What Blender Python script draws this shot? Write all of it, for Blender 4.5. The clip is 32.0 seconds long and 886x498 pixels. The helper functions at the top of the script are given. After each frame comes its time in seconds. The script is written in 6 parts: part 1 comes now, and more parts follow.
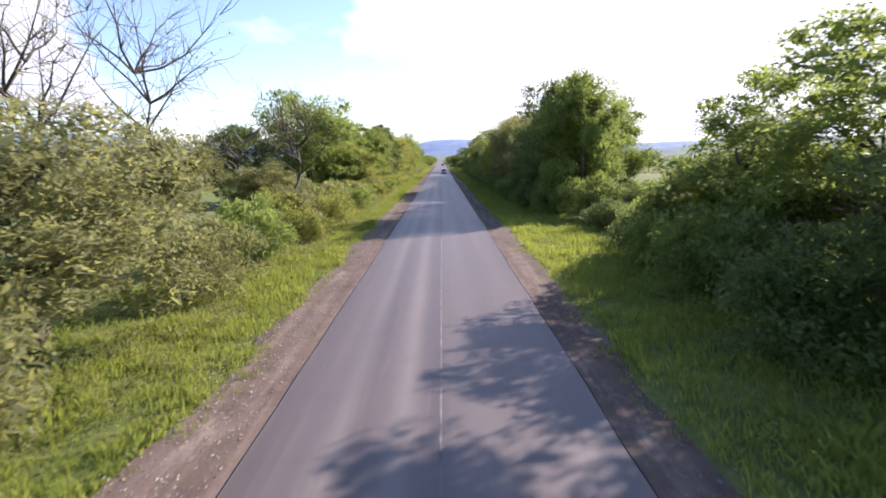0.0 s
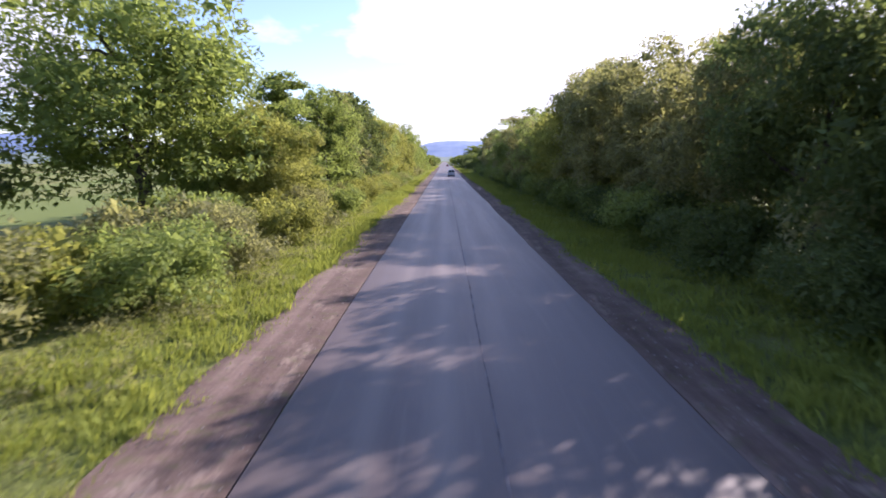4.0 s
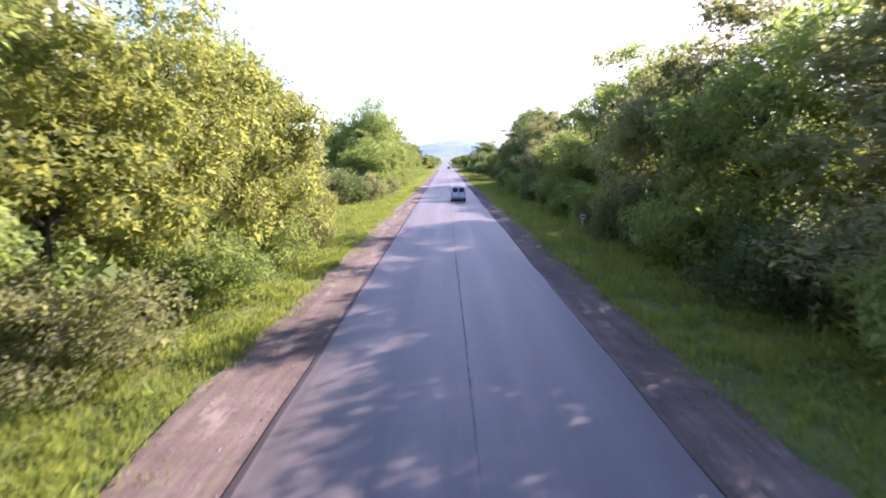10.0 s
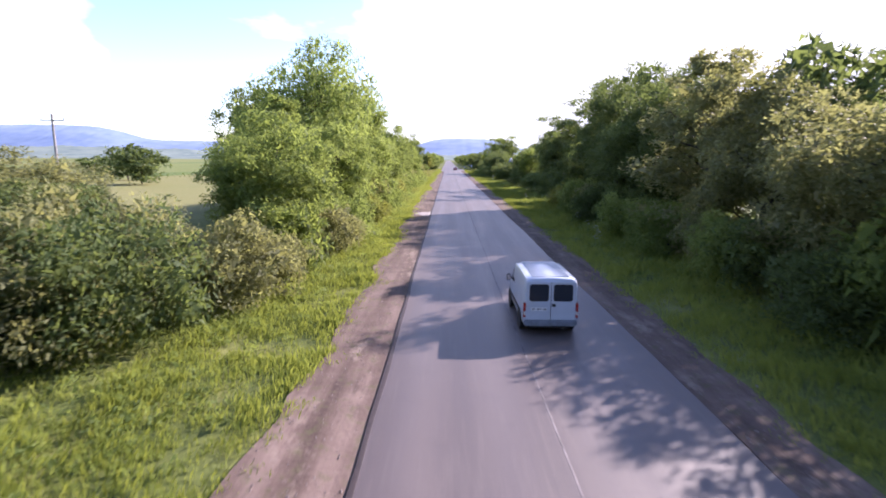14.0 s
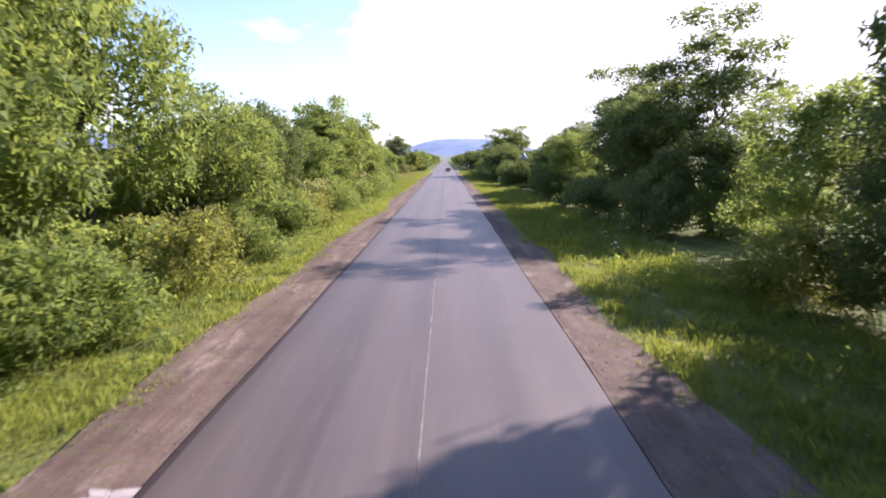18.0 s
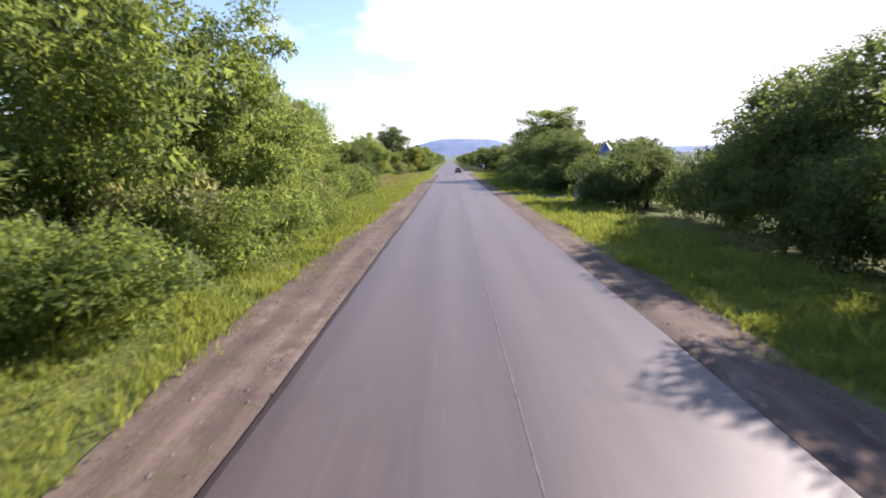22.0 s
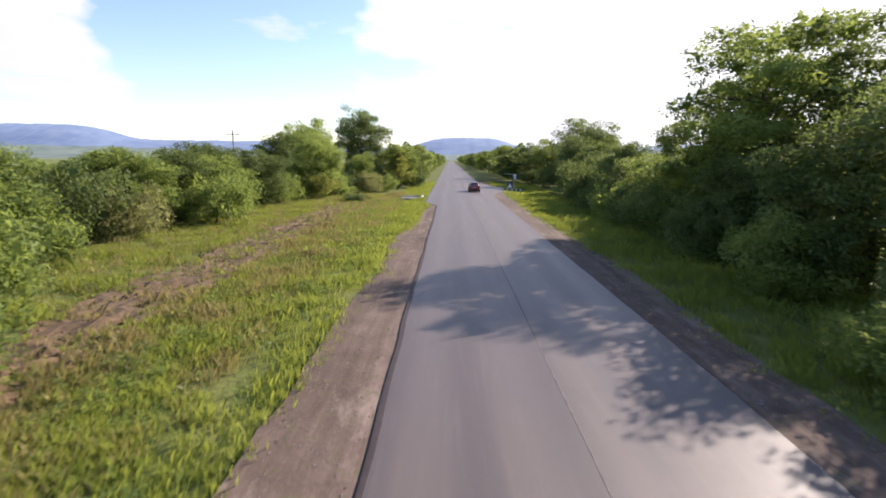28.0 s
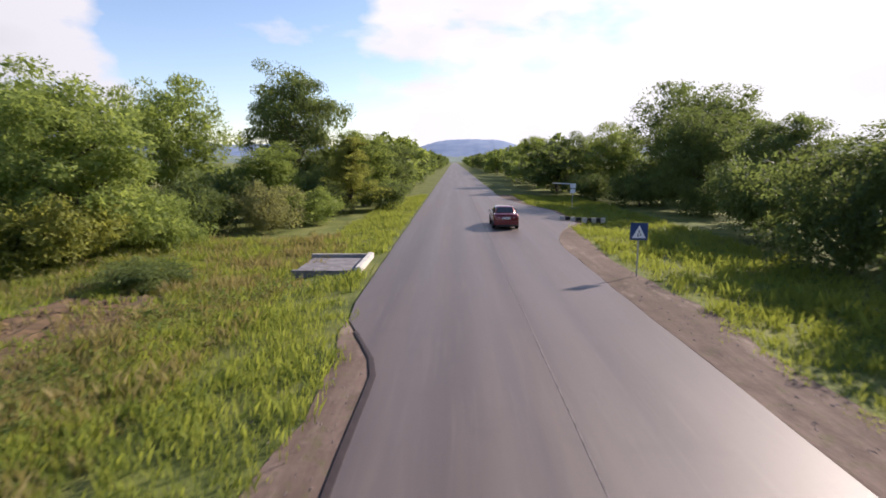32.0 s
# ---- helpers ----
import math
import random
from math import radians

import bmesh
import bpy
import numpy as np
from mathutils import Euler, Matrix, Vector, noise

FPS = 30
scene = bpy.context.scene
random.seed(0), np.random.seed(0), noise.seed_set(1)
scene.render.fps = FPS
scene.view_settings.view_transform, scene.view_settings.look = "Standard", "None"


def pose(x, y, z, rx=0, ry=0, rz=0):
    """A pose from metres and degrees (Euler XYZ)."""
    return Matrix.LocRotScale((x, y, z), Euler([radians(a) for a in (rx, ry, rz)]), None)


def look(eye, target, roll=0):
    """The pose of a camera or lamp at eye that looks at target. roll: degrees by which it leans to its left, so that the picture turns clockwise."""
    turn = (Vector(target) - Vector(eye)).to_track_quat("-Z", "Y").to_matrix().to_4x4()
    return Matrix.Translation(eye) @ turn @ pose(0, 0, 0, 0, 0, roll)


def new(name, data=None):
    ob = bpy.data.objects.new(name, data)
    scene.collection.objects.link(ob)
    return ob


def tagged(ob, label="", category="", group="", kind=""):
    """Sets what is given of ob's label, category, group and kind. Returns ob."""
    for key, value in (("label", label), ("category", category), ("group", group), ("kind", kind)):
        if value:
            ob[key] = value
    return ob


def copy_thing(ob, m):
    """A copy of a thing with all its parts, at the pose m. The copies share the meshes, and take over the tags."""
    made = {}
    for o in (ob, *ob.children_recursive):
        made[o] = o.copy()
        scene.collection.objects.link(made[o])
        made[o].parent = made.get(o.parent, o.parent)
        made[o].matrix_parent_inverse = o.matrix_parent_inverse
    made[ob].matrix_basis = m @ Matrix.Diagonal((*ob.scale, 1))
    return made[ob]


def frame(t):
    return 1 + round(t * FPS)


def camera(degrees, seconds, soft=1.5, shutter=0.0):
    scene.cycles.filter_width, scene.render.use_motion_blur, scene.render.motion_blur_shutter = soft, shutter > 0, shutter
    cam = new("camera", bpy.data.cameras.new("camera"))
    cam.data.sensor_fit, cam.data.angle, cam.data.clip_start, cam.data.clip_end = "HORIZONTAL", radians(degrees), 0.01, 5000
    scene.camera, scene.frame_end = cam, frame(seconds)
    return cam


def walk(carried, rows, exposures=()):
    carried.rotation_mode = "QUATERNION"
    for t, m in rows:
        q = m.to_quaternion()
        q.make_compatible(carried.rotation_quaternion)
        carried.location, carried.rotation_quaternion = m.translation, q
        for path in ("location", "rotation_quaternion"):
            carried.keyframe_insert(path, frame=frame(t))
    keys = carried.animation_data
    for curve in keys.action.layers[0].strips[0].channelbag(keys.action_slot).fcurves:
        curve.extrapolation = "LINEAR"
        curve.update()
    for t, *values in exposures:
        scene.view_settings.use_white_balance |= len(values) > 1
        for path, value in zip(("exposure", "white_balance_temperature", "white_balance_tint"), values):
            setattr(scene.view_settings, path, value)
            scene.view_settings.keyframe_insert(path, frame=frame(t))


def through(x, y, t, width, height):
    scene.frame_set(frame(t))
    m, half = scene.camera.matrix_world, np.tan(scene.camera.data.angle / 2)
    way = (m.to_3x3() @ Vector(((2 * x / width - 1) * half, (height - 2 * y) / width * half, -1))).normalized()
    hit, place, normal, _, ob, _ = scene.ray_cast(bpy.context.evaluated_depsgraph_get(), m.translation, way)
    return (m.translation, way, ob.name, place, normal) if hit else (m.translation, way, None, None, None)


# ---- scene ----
cam = camera(80.0, 32.0, 1.7, 0.25)
PATH = [
    (0.0, (0.074, 0.000, 5.887), (0.107, 20.000, 2.447), -0.81),
    (0.5, (0.055, 5.202, 5.561), (0.060, 25.202, 2.140), -0.82),
    (1.0, (-0.059, 10.454, 5.282), (-0.092, 30.454, 1.877), -0.77),
    (1.5, (-0.225, 16.164, 5.114), (-0.283, 36.163, 1.725), -0.75),
    (2.0, (-0.439, 21.724, 4.991), (-0.510, 41.724, 1.616), -0.74),
    (2.5, (-0.711, 27.813, 4.926), (-0.787, 47.813, 1.562), -0.72),
    (3.0, (-0.850, 34.630, 4.826), (-0.927, 54.630, 1.465), -0.63),
    (3.5, (-0.902, 41.902, 4.722), (-0.976, 61.902, 1.356), -0.49),
    (4.0, (-0.909, 49.359, 4.643), (-0.979, 69.359, 1.268), -0.32),
    (4.5, (-0.918, 56.728, 4.616), (-0.981, 76.728, 1.234), -0.13),
    (5.0, (-0.971, 63.739, 4.672), (-1.029, 83.739, 1.286), 0.08),
    (5.5, (-1.066, 70.924, 4.829), (-1.094, 90.924, 1.444), 0.30),
    (6.0, (-1.094, 78.097, 5.028), (-1.093, 98.097, 1.645), 0.54),
    (6.5, (-1.201, 85.334, 5.151), (-1.183, 105.334, 1.773), 0.68),
    (7.0, (-1.206, 92.491, 5.243), (-1.177, 112.491, 1.870), 0.64),
    (7.5, (-1.059, 99.751, 5.303), (-1.039, 119.751, 1.935), 0.45),
    (8.0, (-1.061, 106.825, 5.273), (-1.063, 126.825, 1.899), 0.20),
    (8.5, (-1.018, 113.534, 5.255), (-1.026, 133.534, 1.876), -0.02),
    (9.0, (-0.872, 120.038, 5.231), (-0.903, 140.038, 1.852), -0.15),
    (9.5, (-0.602, 126.649, 5.200), (-0.674, 146.649, 1.821), -0.23),
    (10.0, (-0.550, 133.319, 5.188), (-0.660, 153.318, 1.809), -0.27),
    (10.5, (-0.576, 140.425, 5.230), (-0.719, 160.425, 1.846), -0.30),
    (11.0, (-0.650, 146.986, 5.286), (-0.815, 166.985, 1.895), -0.27),
    (11.5, (-0.728, 153.466, 5.363), (-0.914, 173.465, 1.969), -0.19),
    (12.0, (-0.934, 159.446, 5.436), (-1.109, 179.445, 2.038), -0.12),
    (12.5, (-1.249, 165.556, 5.541), (-1.399, 185.556, 2.130), 0.00),
    (13.0, (-1.528, 171.099, 5.680), (-1.676, 191.099, 2.253), 0.17),
    (13.5, (-1.839, 176.775, 5.758), (-1.990, 196.774, 2.319), 0.28),
    (14.0, (-2.340, 182.942, 5.746), (-2.494, 202.942, 2.299), 0.30),
    (14.5, (-2.814, 189.442, 5.680), (-2.964, 209.441, 2.231), 0.25),
    (15.0, (-3.045, 196.113, 5.600), (-3.175, 216.112, 2.151), 0.17),
    (15.5, (-2.815, 202.795, 5.541), (-2.902, 222.795, 2.098), 0.07),
    (16.0, (-1.908, 209.327, 5.542), (-1.920, 229.327, 2.107), -0.03),
    (16.5, (-0.997, 215.565, 5.521), (-0.972, 235.565, 2.095), -0.12),
    (17.0, (-0.337, 221.423, 5.367), (-0.337, 241.423, 1.941), -0.20),
    (17.5, (0.182, 227.208, 5.118), (0.121, 247.207, 1.691), -0.26),
    (18.0, (0.464, 232.796, 4.831), (0.348, 252.796, 1.408), -0.27),
    (18.5, (0.471, 238.934, 4.647), (0.316, 258.933, 1.240), -0.21),
    (19.0, (0.411, 244.787, 4.424), (0.234, 264.786, 1.026), -0.11),
    (19.5, (0.468, 250.705, 4.254), (0.245, 270.704, 0.848), 0.08),
    (20.0, (0.225, 256.732, 4.167), (0.009, 276.731, 0.763), 0.23),
    (20.5, (-0.071, 263.227, 4.108), (-0.270, 283.226, 0.703), 0.32),
    (21.0, (-0.336, 269.297, 4.059), (-0.542, 289.296, 0.652), 0.33),
    (21.5, (-0.695, 275.715, 4.017), (-0.911, 295.714, 0.607), 0.28),
    (22.0, (-1.150, 282.278, 3.898), (-1.380, 302.276, 0.487), 0.26),
    (22.5, (-1.144, 288.426, 3.840), (-1.383, 308.425, 0.436), 0.27),
    (23.0, (-1.245, 294.374, 3.876), (-1.492, 314.372, 0.468), 0.28),
    (23.5, (-1.672, 300.105, 4.033), (-1.934, 320.103, 0.611), 0.28),
    (24.0, (-2.013, 305.801, 4.352), (-2.286, 325.799, 0.919), 0.29),
    (24.5, (-2.429, 311.640, 4.708), (-2.713, 331.638, 1.269), 0.28),
    (25.0, (-2.657, 317.202, 4.953), (-2.932, 337.201, 1.507), 0.22),
    (25.5, (-2.731, 323.013, 5.029), (-3.005, 343.011, 1.573), 0.19),
    (26.0, (-2.665, 329.206, 5.018), (-2.939, 349.204, 1.565), 0.16),
    (26.5, (-2.567, 335.268, 5.085), (-2.826, 355.266, 1.639), 0.14),
    (27.0, (-2.525, 341.157, 5.114), (-2.771, 361.156, 1.673), 0.17),
    (27.5, (-2.517, 346.914, 5.122), (-2.753, 366.912, 1.683), 0.22),
    (28.0, (-2.521, 352.574, 5.123), (-2.751, 372.572, 1.686), 0.27),
    (28.5, (-2.513, 358.175, 5.133), (-2.747, 378.173, 1.700), 0.28),
    (29.0, (-2.472, 363.755, 5.168), (-2.720, 383.754, 1.739), 0.20),
    (29.5, (-2.386, 369.413, 5.158), (-2.653, 389.412, 1.729), 0.08),
    (30.0, (-2.300, 375.014, 5.116), (-2.595, 395.012, 1.687), -0.03),
    (30.5, (-2.263, 381.099, 5.074), (-2.567, 401.096, 1.654), -0.14),
    (31.0, (-2.266, 387.096, 4.959), (-2.594, 407.093, 1.553), -0.19),
    (31.5, (-2.219, 393.270, 4.798), (-2.602, 413.266, 1.414), -0.23),
    (32.0, (-2.116, 399.272, 4.564), (-2.535, 419.267, 1.204), -0.23),
]
EXPOSURE = [(0, 1.38, 6050, 26), (1, 1.22, 6050, 27), (2, 1.05, 6000, 27), (3, 1.22, 5920, 30), (5, 1.76, 5900, 35), (6, 2.10, 5900, 36), (7, 1.88, 5900, 35), (8, 2.02, 5830, 36), (9, 2.18, 5820, 36), (11, 2.16, 5850, 35), (12, 2.02, 5930, 34), (13, 1.58, 5950, 33), (16, 1.92, 5720, 38), (18, 1.54, 6050, 31), (19, 1.34, 6080, 28), (22, 1.30, 6150, 25), (25, 0.91, 6030, 19), (28, 1.16, 6400, 21), (29, 1.16, 6500, 22), (30, 1.06, 6540, 23), (32, 0.88, 6500, 23)]
walk(cam, [(t, look(eye, target, roll)) for t, eye, target, roll in PATH], EXPOSURE)

# ---- world, sun, exposure ----
SUN = Vector((1.50, 1.15, 1.0)).normalized()
sun = new("sun", bpy.data.lights.new("sun", "SUN"))
sun.data.energy, sun.data.angle, sun.data.color = 5.0, radians(0.6), (1.0, 0.91, 0.76)
sun.rotation_mode = "QUATERNION"
sun.rotation_quaternion = SUN.to_track_quat("Z", "Y")


def make_world():
    w = bpy.data.worlds.new("sky")
    w.use_nodes = True
    scene.world = w
    nt = w.node_tree
    nt.nodes.clear()
    n, ln = nt.nodes.new, nt.links.new
    out, bg = n("ShaderNodeOutputWorld"), n("ShaderNodeBackground")
    sky = n("ShaderNodeTexSky")
    sky.sky_type, sky.sun_disc = "NISHITA", False
    sky.sun_elevation = math.asin(SUN.z)
    sky.sun_rotation = math.atan2(SUN.x, SUN.y)
    sky.dust_density, sky.air_density, sky.ozone_density = 0.3, 1.0, 1.8
    scale = n("ShaderNodeVectorMath")
    scale.operation = "SCALE"
    scale.inputs["Scale"].default_value = 0.105
    ln(sky.outputs[0], scale.inputs[0])
    tc = n("ShaderNodeTexCoord")

    def math_node(op, a, b=0.0, c=0.0):
        nd = n("ShaderNodeMath")
        nd.operation = op
        for k, v in enumerate((a, b, c)):
            if hasattr(v, "is_output"):
                ln(v, nd.inputs[k])
            else:
                nd.inputs[k].default_value = v
        return nd.outputs[0]

    def cloud_noise(size, lift, detail, rough):
        mp = n("ShaderNodeMapping")
        mp.inputs["Scale"].default_value = (1.0, 1.0, 2.3)
        mp.inputs["Location"].default_value = (0.37, 0.11, lift)
        ln(tc.outputs["Generated"], mp.inputs[0])
        nz = n("ShaderNodeTexNoise")
        nz.inputs["Scale"].default_value, nz.inputs["Detail"].default_value, nz.inputs["Roughness"].default_value = size, detail, rough
        ln(mp.outputs[0], nz.inputs["Vector"])
        return nz.outputs["Fac"]

    sep = n("ShaderNodeSeparateXYZ")
    ln(tc.outputs["Generated"], sep.inputs[0])
    # cover by bearing: cumulus in the west, a blue gap, then a bright veil round to the sun and beyond
    turn = math_node("MULTIPLY_ADD", math_node("ARCTAN2", sep.outputs[0], sep.outputs[1]), 1 / math.tau, 0.5)
    cover = n("ShaderNodeValToRGB")
    stops = [(0.0, 0.36), (0.30, 0.36), (0.385, 0.56), (0.408, 0.57), (0.418, 0.38), (0.462, 0.34), (0.480, 0.54), (0.51, 0.70), (0.70, 0.72), (0.80, 0.36), (1.0, 0.36)]
    el = cover.color_ramp.elements
    while len(el) < len(stops):
        el.new(0.5)
    for e, (p, v) in zip(el, stops):
        e.position, e.color = p, (v, v, v, 1)
    ln(turn, cover.inputs[0])
    low = n("ShaderNodeMapRange")  # haze closes the gaps near the horizon
    low.inputs["From Min"].default_value, low.inputs["From Max"].default_value = 0.0, 0.16
    low.inputs["To Min"].default_value, low.inputs["To Max"].default_value = 0.06, 0.0
    ln(sep.outputs[2], low.inputs["Value"])
    thin = math_node("MULTIPLY_ADD", sep.outputs[2], -0.30, low.outputs[0])
    # the veil lies low; overhead it opens to blue
    thin = math_node("MULTIPLY_ADD", math_node("MAXIMUM", math_node("ADD", sep.outputs[2], -0.28), 0.0), -1.6, thin)
    west = n("ShaderNodeMapRange")  # the western cumulus floats above clear air
    west.inputs["From Min"].default_value, west.inputs["From Max"].default_value = 0.418, 0.404
    ln(turn, west.inputs["Value"])
    lifted = math_node("MULTIPLY", math_node("MULTIPLY_ADD", sep.outputs[2], 1.5, -0.20), west.outputs[0])
    shape = cloud_noise(4.2, 0.0, 9, 0.52)
    amount = math_node("ADD", math_node("ADD", math_node("ADD", shape, cover.outputs[0]), thin), lifted)
    edge = n("ShaderNodeMapRange")
    edge.inputs["From Min"].default_value, edge.inputs["From Max"].default_value = 0.98, 1.10
    ln(amount, edge.inputs["Value"])
    mix = n("ShaderNodeMix")
    mix.data_type = "RGBA"
    # clouds shine brighter towards the sun, and are greyer where they are thick below
    dot = n("ShaderNodeVectorMath")
    dot.operation = "DOT_PRODUCT"
    dot.inputs[1].default_value = (SUN.x, SUN.y, SUN.z)
    ln(tc.outputs["Generated"], dot.inputs[0])
    glow = n("ShaderNodeMapRange")
    glow.inputs["From Min"].default_value, glow.inputs["From Max"].default_value = 0.0, 1.0
    glow.inputs["To Min"].default_value, glow.inputs["To Max"].default_value = 0.46, 0.62
    ln(dot.outputs["Value"], glow.inputs["Value"])
    grey = n("ShaderNodeMapRange")
    grey.inputs["From Min"].default_value, grey.inputs["From Max"].default_value = 0.54, 0.72
    grey.inputs["To Min"].default_value, grey.inputs["To Max"].default_value = 1.0, 0.90
    ln(cloud_noise(4.2, 0.13, 4, 0.5), grey.inputs["Value"])
    white = n("ShaderNodeVectorMath")
    white.operation = "SCALE"
    white.inputs[0].default_value = (0.96, 1.0, 1.02)
    ln(math_node("MULTIPLY", glow.outputs[0], grey.outputs[0]), white.inputs["Scale"])
    ln(white.outputs[0], mix.inputs[7])
    ln(edge.outputs[0], mix.inputs[0]), ln(scale.outputs[0], mix.inputs[6])
    ln(mix.outputs[2], bg.inputs[0]), ln(bg.outputs[0], out.inputs[0])


make_world()


# ---- materials ----
class Mat:
    """A small builder for principled node materials."""

    def __init__(self, name, rough=0.8, metal=0.0, spec=0.5):
        self.m = bpy.data.materials.new(name)
        self.m.use_nodes = True
        self.nt = self.m.node_tree
        self.b = self.nt.nodes["Principled BSDF"]
        self.b.inputs["Roughness"].default_value = rough
        self.b.inputs["Metallic"].default_value = metal
        self.b.inputs["Specular IOR Level"].default_value = spec
        self.out = self.nt.nodes["Material Output"]

    def node(self, kind, **inputs):
        nd = self.nt.nodes.new("ShaderNode" + kind)
        for k, v in inputs.items():
            self.put(nd.inputs[k.replace("_", " ")], v)
        return nd

    def put(self, socket, v):
        if hasattr(v, "is_output"):
            self.nt.links.new(v, socket)
        else:
            socket.default_value = v

    def coords(self, scale=(1, 1, 1), which="Object"):
        mp = self.node("Mapping", Scale=scale)
        if which == "World":
            self.nt.links.new(self.node("NewGeometry").outputs["Position"], mp.inputs[0])
        else:
            self.nt.links.new(self.node("TexCoord").outputs[which], mp.inputs[0])
        return mp.outputs[0]

    def noise(self, scale, detail=4, vec=None, rough=0.55):
        nd = self.node("TexNoise", Scale=scale, Detail=detail, Roughness=rough)
        nd.noise_dimensions = "3D"
        self.nt.links.new(vec if vec is not None else self.coords(which="World"), nd.inputs["Vector"])
        return nd.outputs["Fac"]

    def ramp(self, fac, stops):
        nd = self.node("ValToRGB")
        el = nd.color_ramp.elements
        while len(el) < len(stops):
            el.new(0.5)
        for e, (p, c) in zip(el, stops):
            e.position, e.color = p, (*c, 1) if len(c) == 3 else c
        self.nt.links.new(fac, nd.inputs[0])
        return nd.outputs[0]

    def mix(self, fac, a, b, blend="MIX"):
        nd = self.node("Mix")
        nd.data_type, nd.blend_type = "RGBA", blend
        for i, v in ((0, fac), (6, a), (7, b)):
            self.put(nd.inputs[i], (*v, 1) if isinstance(v, tuple) and len(v) == 3 else v)
        return nd.outputs[2]

    def math(self, op, a, b=0.0, c=0.0):
        nd = self.node("Math")
        nd.operation = op
        for i, v in enumerate((a, b, c)):
            self.put(nd.inputs[i], v)
        return nd.outputs[0]

    def bump(self, height, strength=0.4, distance=0.02):
        nd = self.node("Bump", Strength=strength, Distance=distance, Height=height)
        self.nt.links.new(nd.outputs[0], self.b.inputs["Normal"])
        return self

    def base(self, col):
        self.put(self.b.inputs["Base Color"], (*col, 1) if isinstance(col, tuple) else col)
        return self


def axis_of(m, vec, i):
    nd = m.node("SeparateXYZ")
    m.nt.links.new(vec, nd.inputs[0])
    return nd.outputs[i]


def mat_asphalt():
    m = Mat("asphalt", 0.55, spec=0.6)
    pos = m.coords(which="World")
    streak = m.noise(1.1, 6, m.coords((1.050, 0.035, 0.870), "World"), 0.62)
    fine = m.noise(5.0, 4, m.coords((1.050, 0.060, 0.870), "World"), 0.6)
    patch = m.noise(0.10, 5, pos)
    blot = m.noise(0.9, 5, pos, 0.65)
    grain = m.noise(55, 3, pos, 0.7)
    x, y = axis_of(m, pos, 0), axis_of(m, pos, 1)
    xw = m.math("ADD", x, m.math("MULTIPLY_ADD", m.noise(0.05, 2, pos), 0.5, -0.25))
    # wheel tracks: lighter, polished bands, two in each lane
    sine = m.math("SINE", m.math("MULTIPLY", m.math("ADD", xw, 0.1), 1.62))
    band = m.math("POWER", m.math("ABSOLUTE", sine), 2.0)
    col = m.ramp(streak, [(0.28, (0.082, 0.063, 0.059)), (0.50, (0.114, 0.089, 0.081)), (0.72, (0.158, 0.125, 0.110))])
    col = m.mix(m.math("MULTIPLY", band, 0.58), col, (0.173, 0.141, 0.128))
    # chalky dust along the tracks of the first stretch, fading out further on
    dust = None
    for cx in (-2.35, -0.95):
        t = m.math("MULTIPLY", m.math("ADD", xw, -cx), 3.4)
        g = m.math("EXPONENT", m.math("MULTIPLY", m.math("MULTIPLY", t, t), -1.0))
        dust = g if dust is None else m.math("ADD", dust, g)
    fade = m.node("MapRange", Value=y, From_Min=165.0, From_Max=110.0)
    dust = m.math("MULTIPLY", m.math("MULTIPLY", dust, fade.outputs[0]), m.math("MULTIPLY", streak, 1.0))
    col = m.mix(dust, col, (0.284, 0.245, 0.209))
    right = m.node("MapRange", Value=xw, From_Min=-0.05, From_Max=0.25)
    col = m.mix(m.math("MULTIPLY", right.outputs[0], 0.32), col, (0.176, 0.143, 0.125))
    col = m.mix(m.math("MULTIPLY", patch, 0.6), col, m.mix(0.6, col, (0.074, 0.059, 0.057)))
    col = m.mix(m.ramp(blot, [(0.55, (0, 0, 0)), (0.72, (0.28, 0.28, 0.28))]), col, (0.076, 0.061, 0.059))
    col = m.mix(m.ramp(fine, [(0.52, (0, 0, 0)), (0.75, (0.35, 0.35, 0.35))]), col, (0.194, 0.160, 0.141))
    col = m.mix(0.35, col, m.ramp(grain, [(0.3, (0.053, 0.047, 0.044)), (0.7, (0.284, 0.250, 0.217))]), "OVERLAY")
    m.base(col).bump(m.noise(130, 3, pos, 0.7), 0.25, 0.006)
    m.put(m.b.inputs["Roughness"], m.math("MULTIPLY_ADD", streak, 0.30, 0.38))
    return m.m


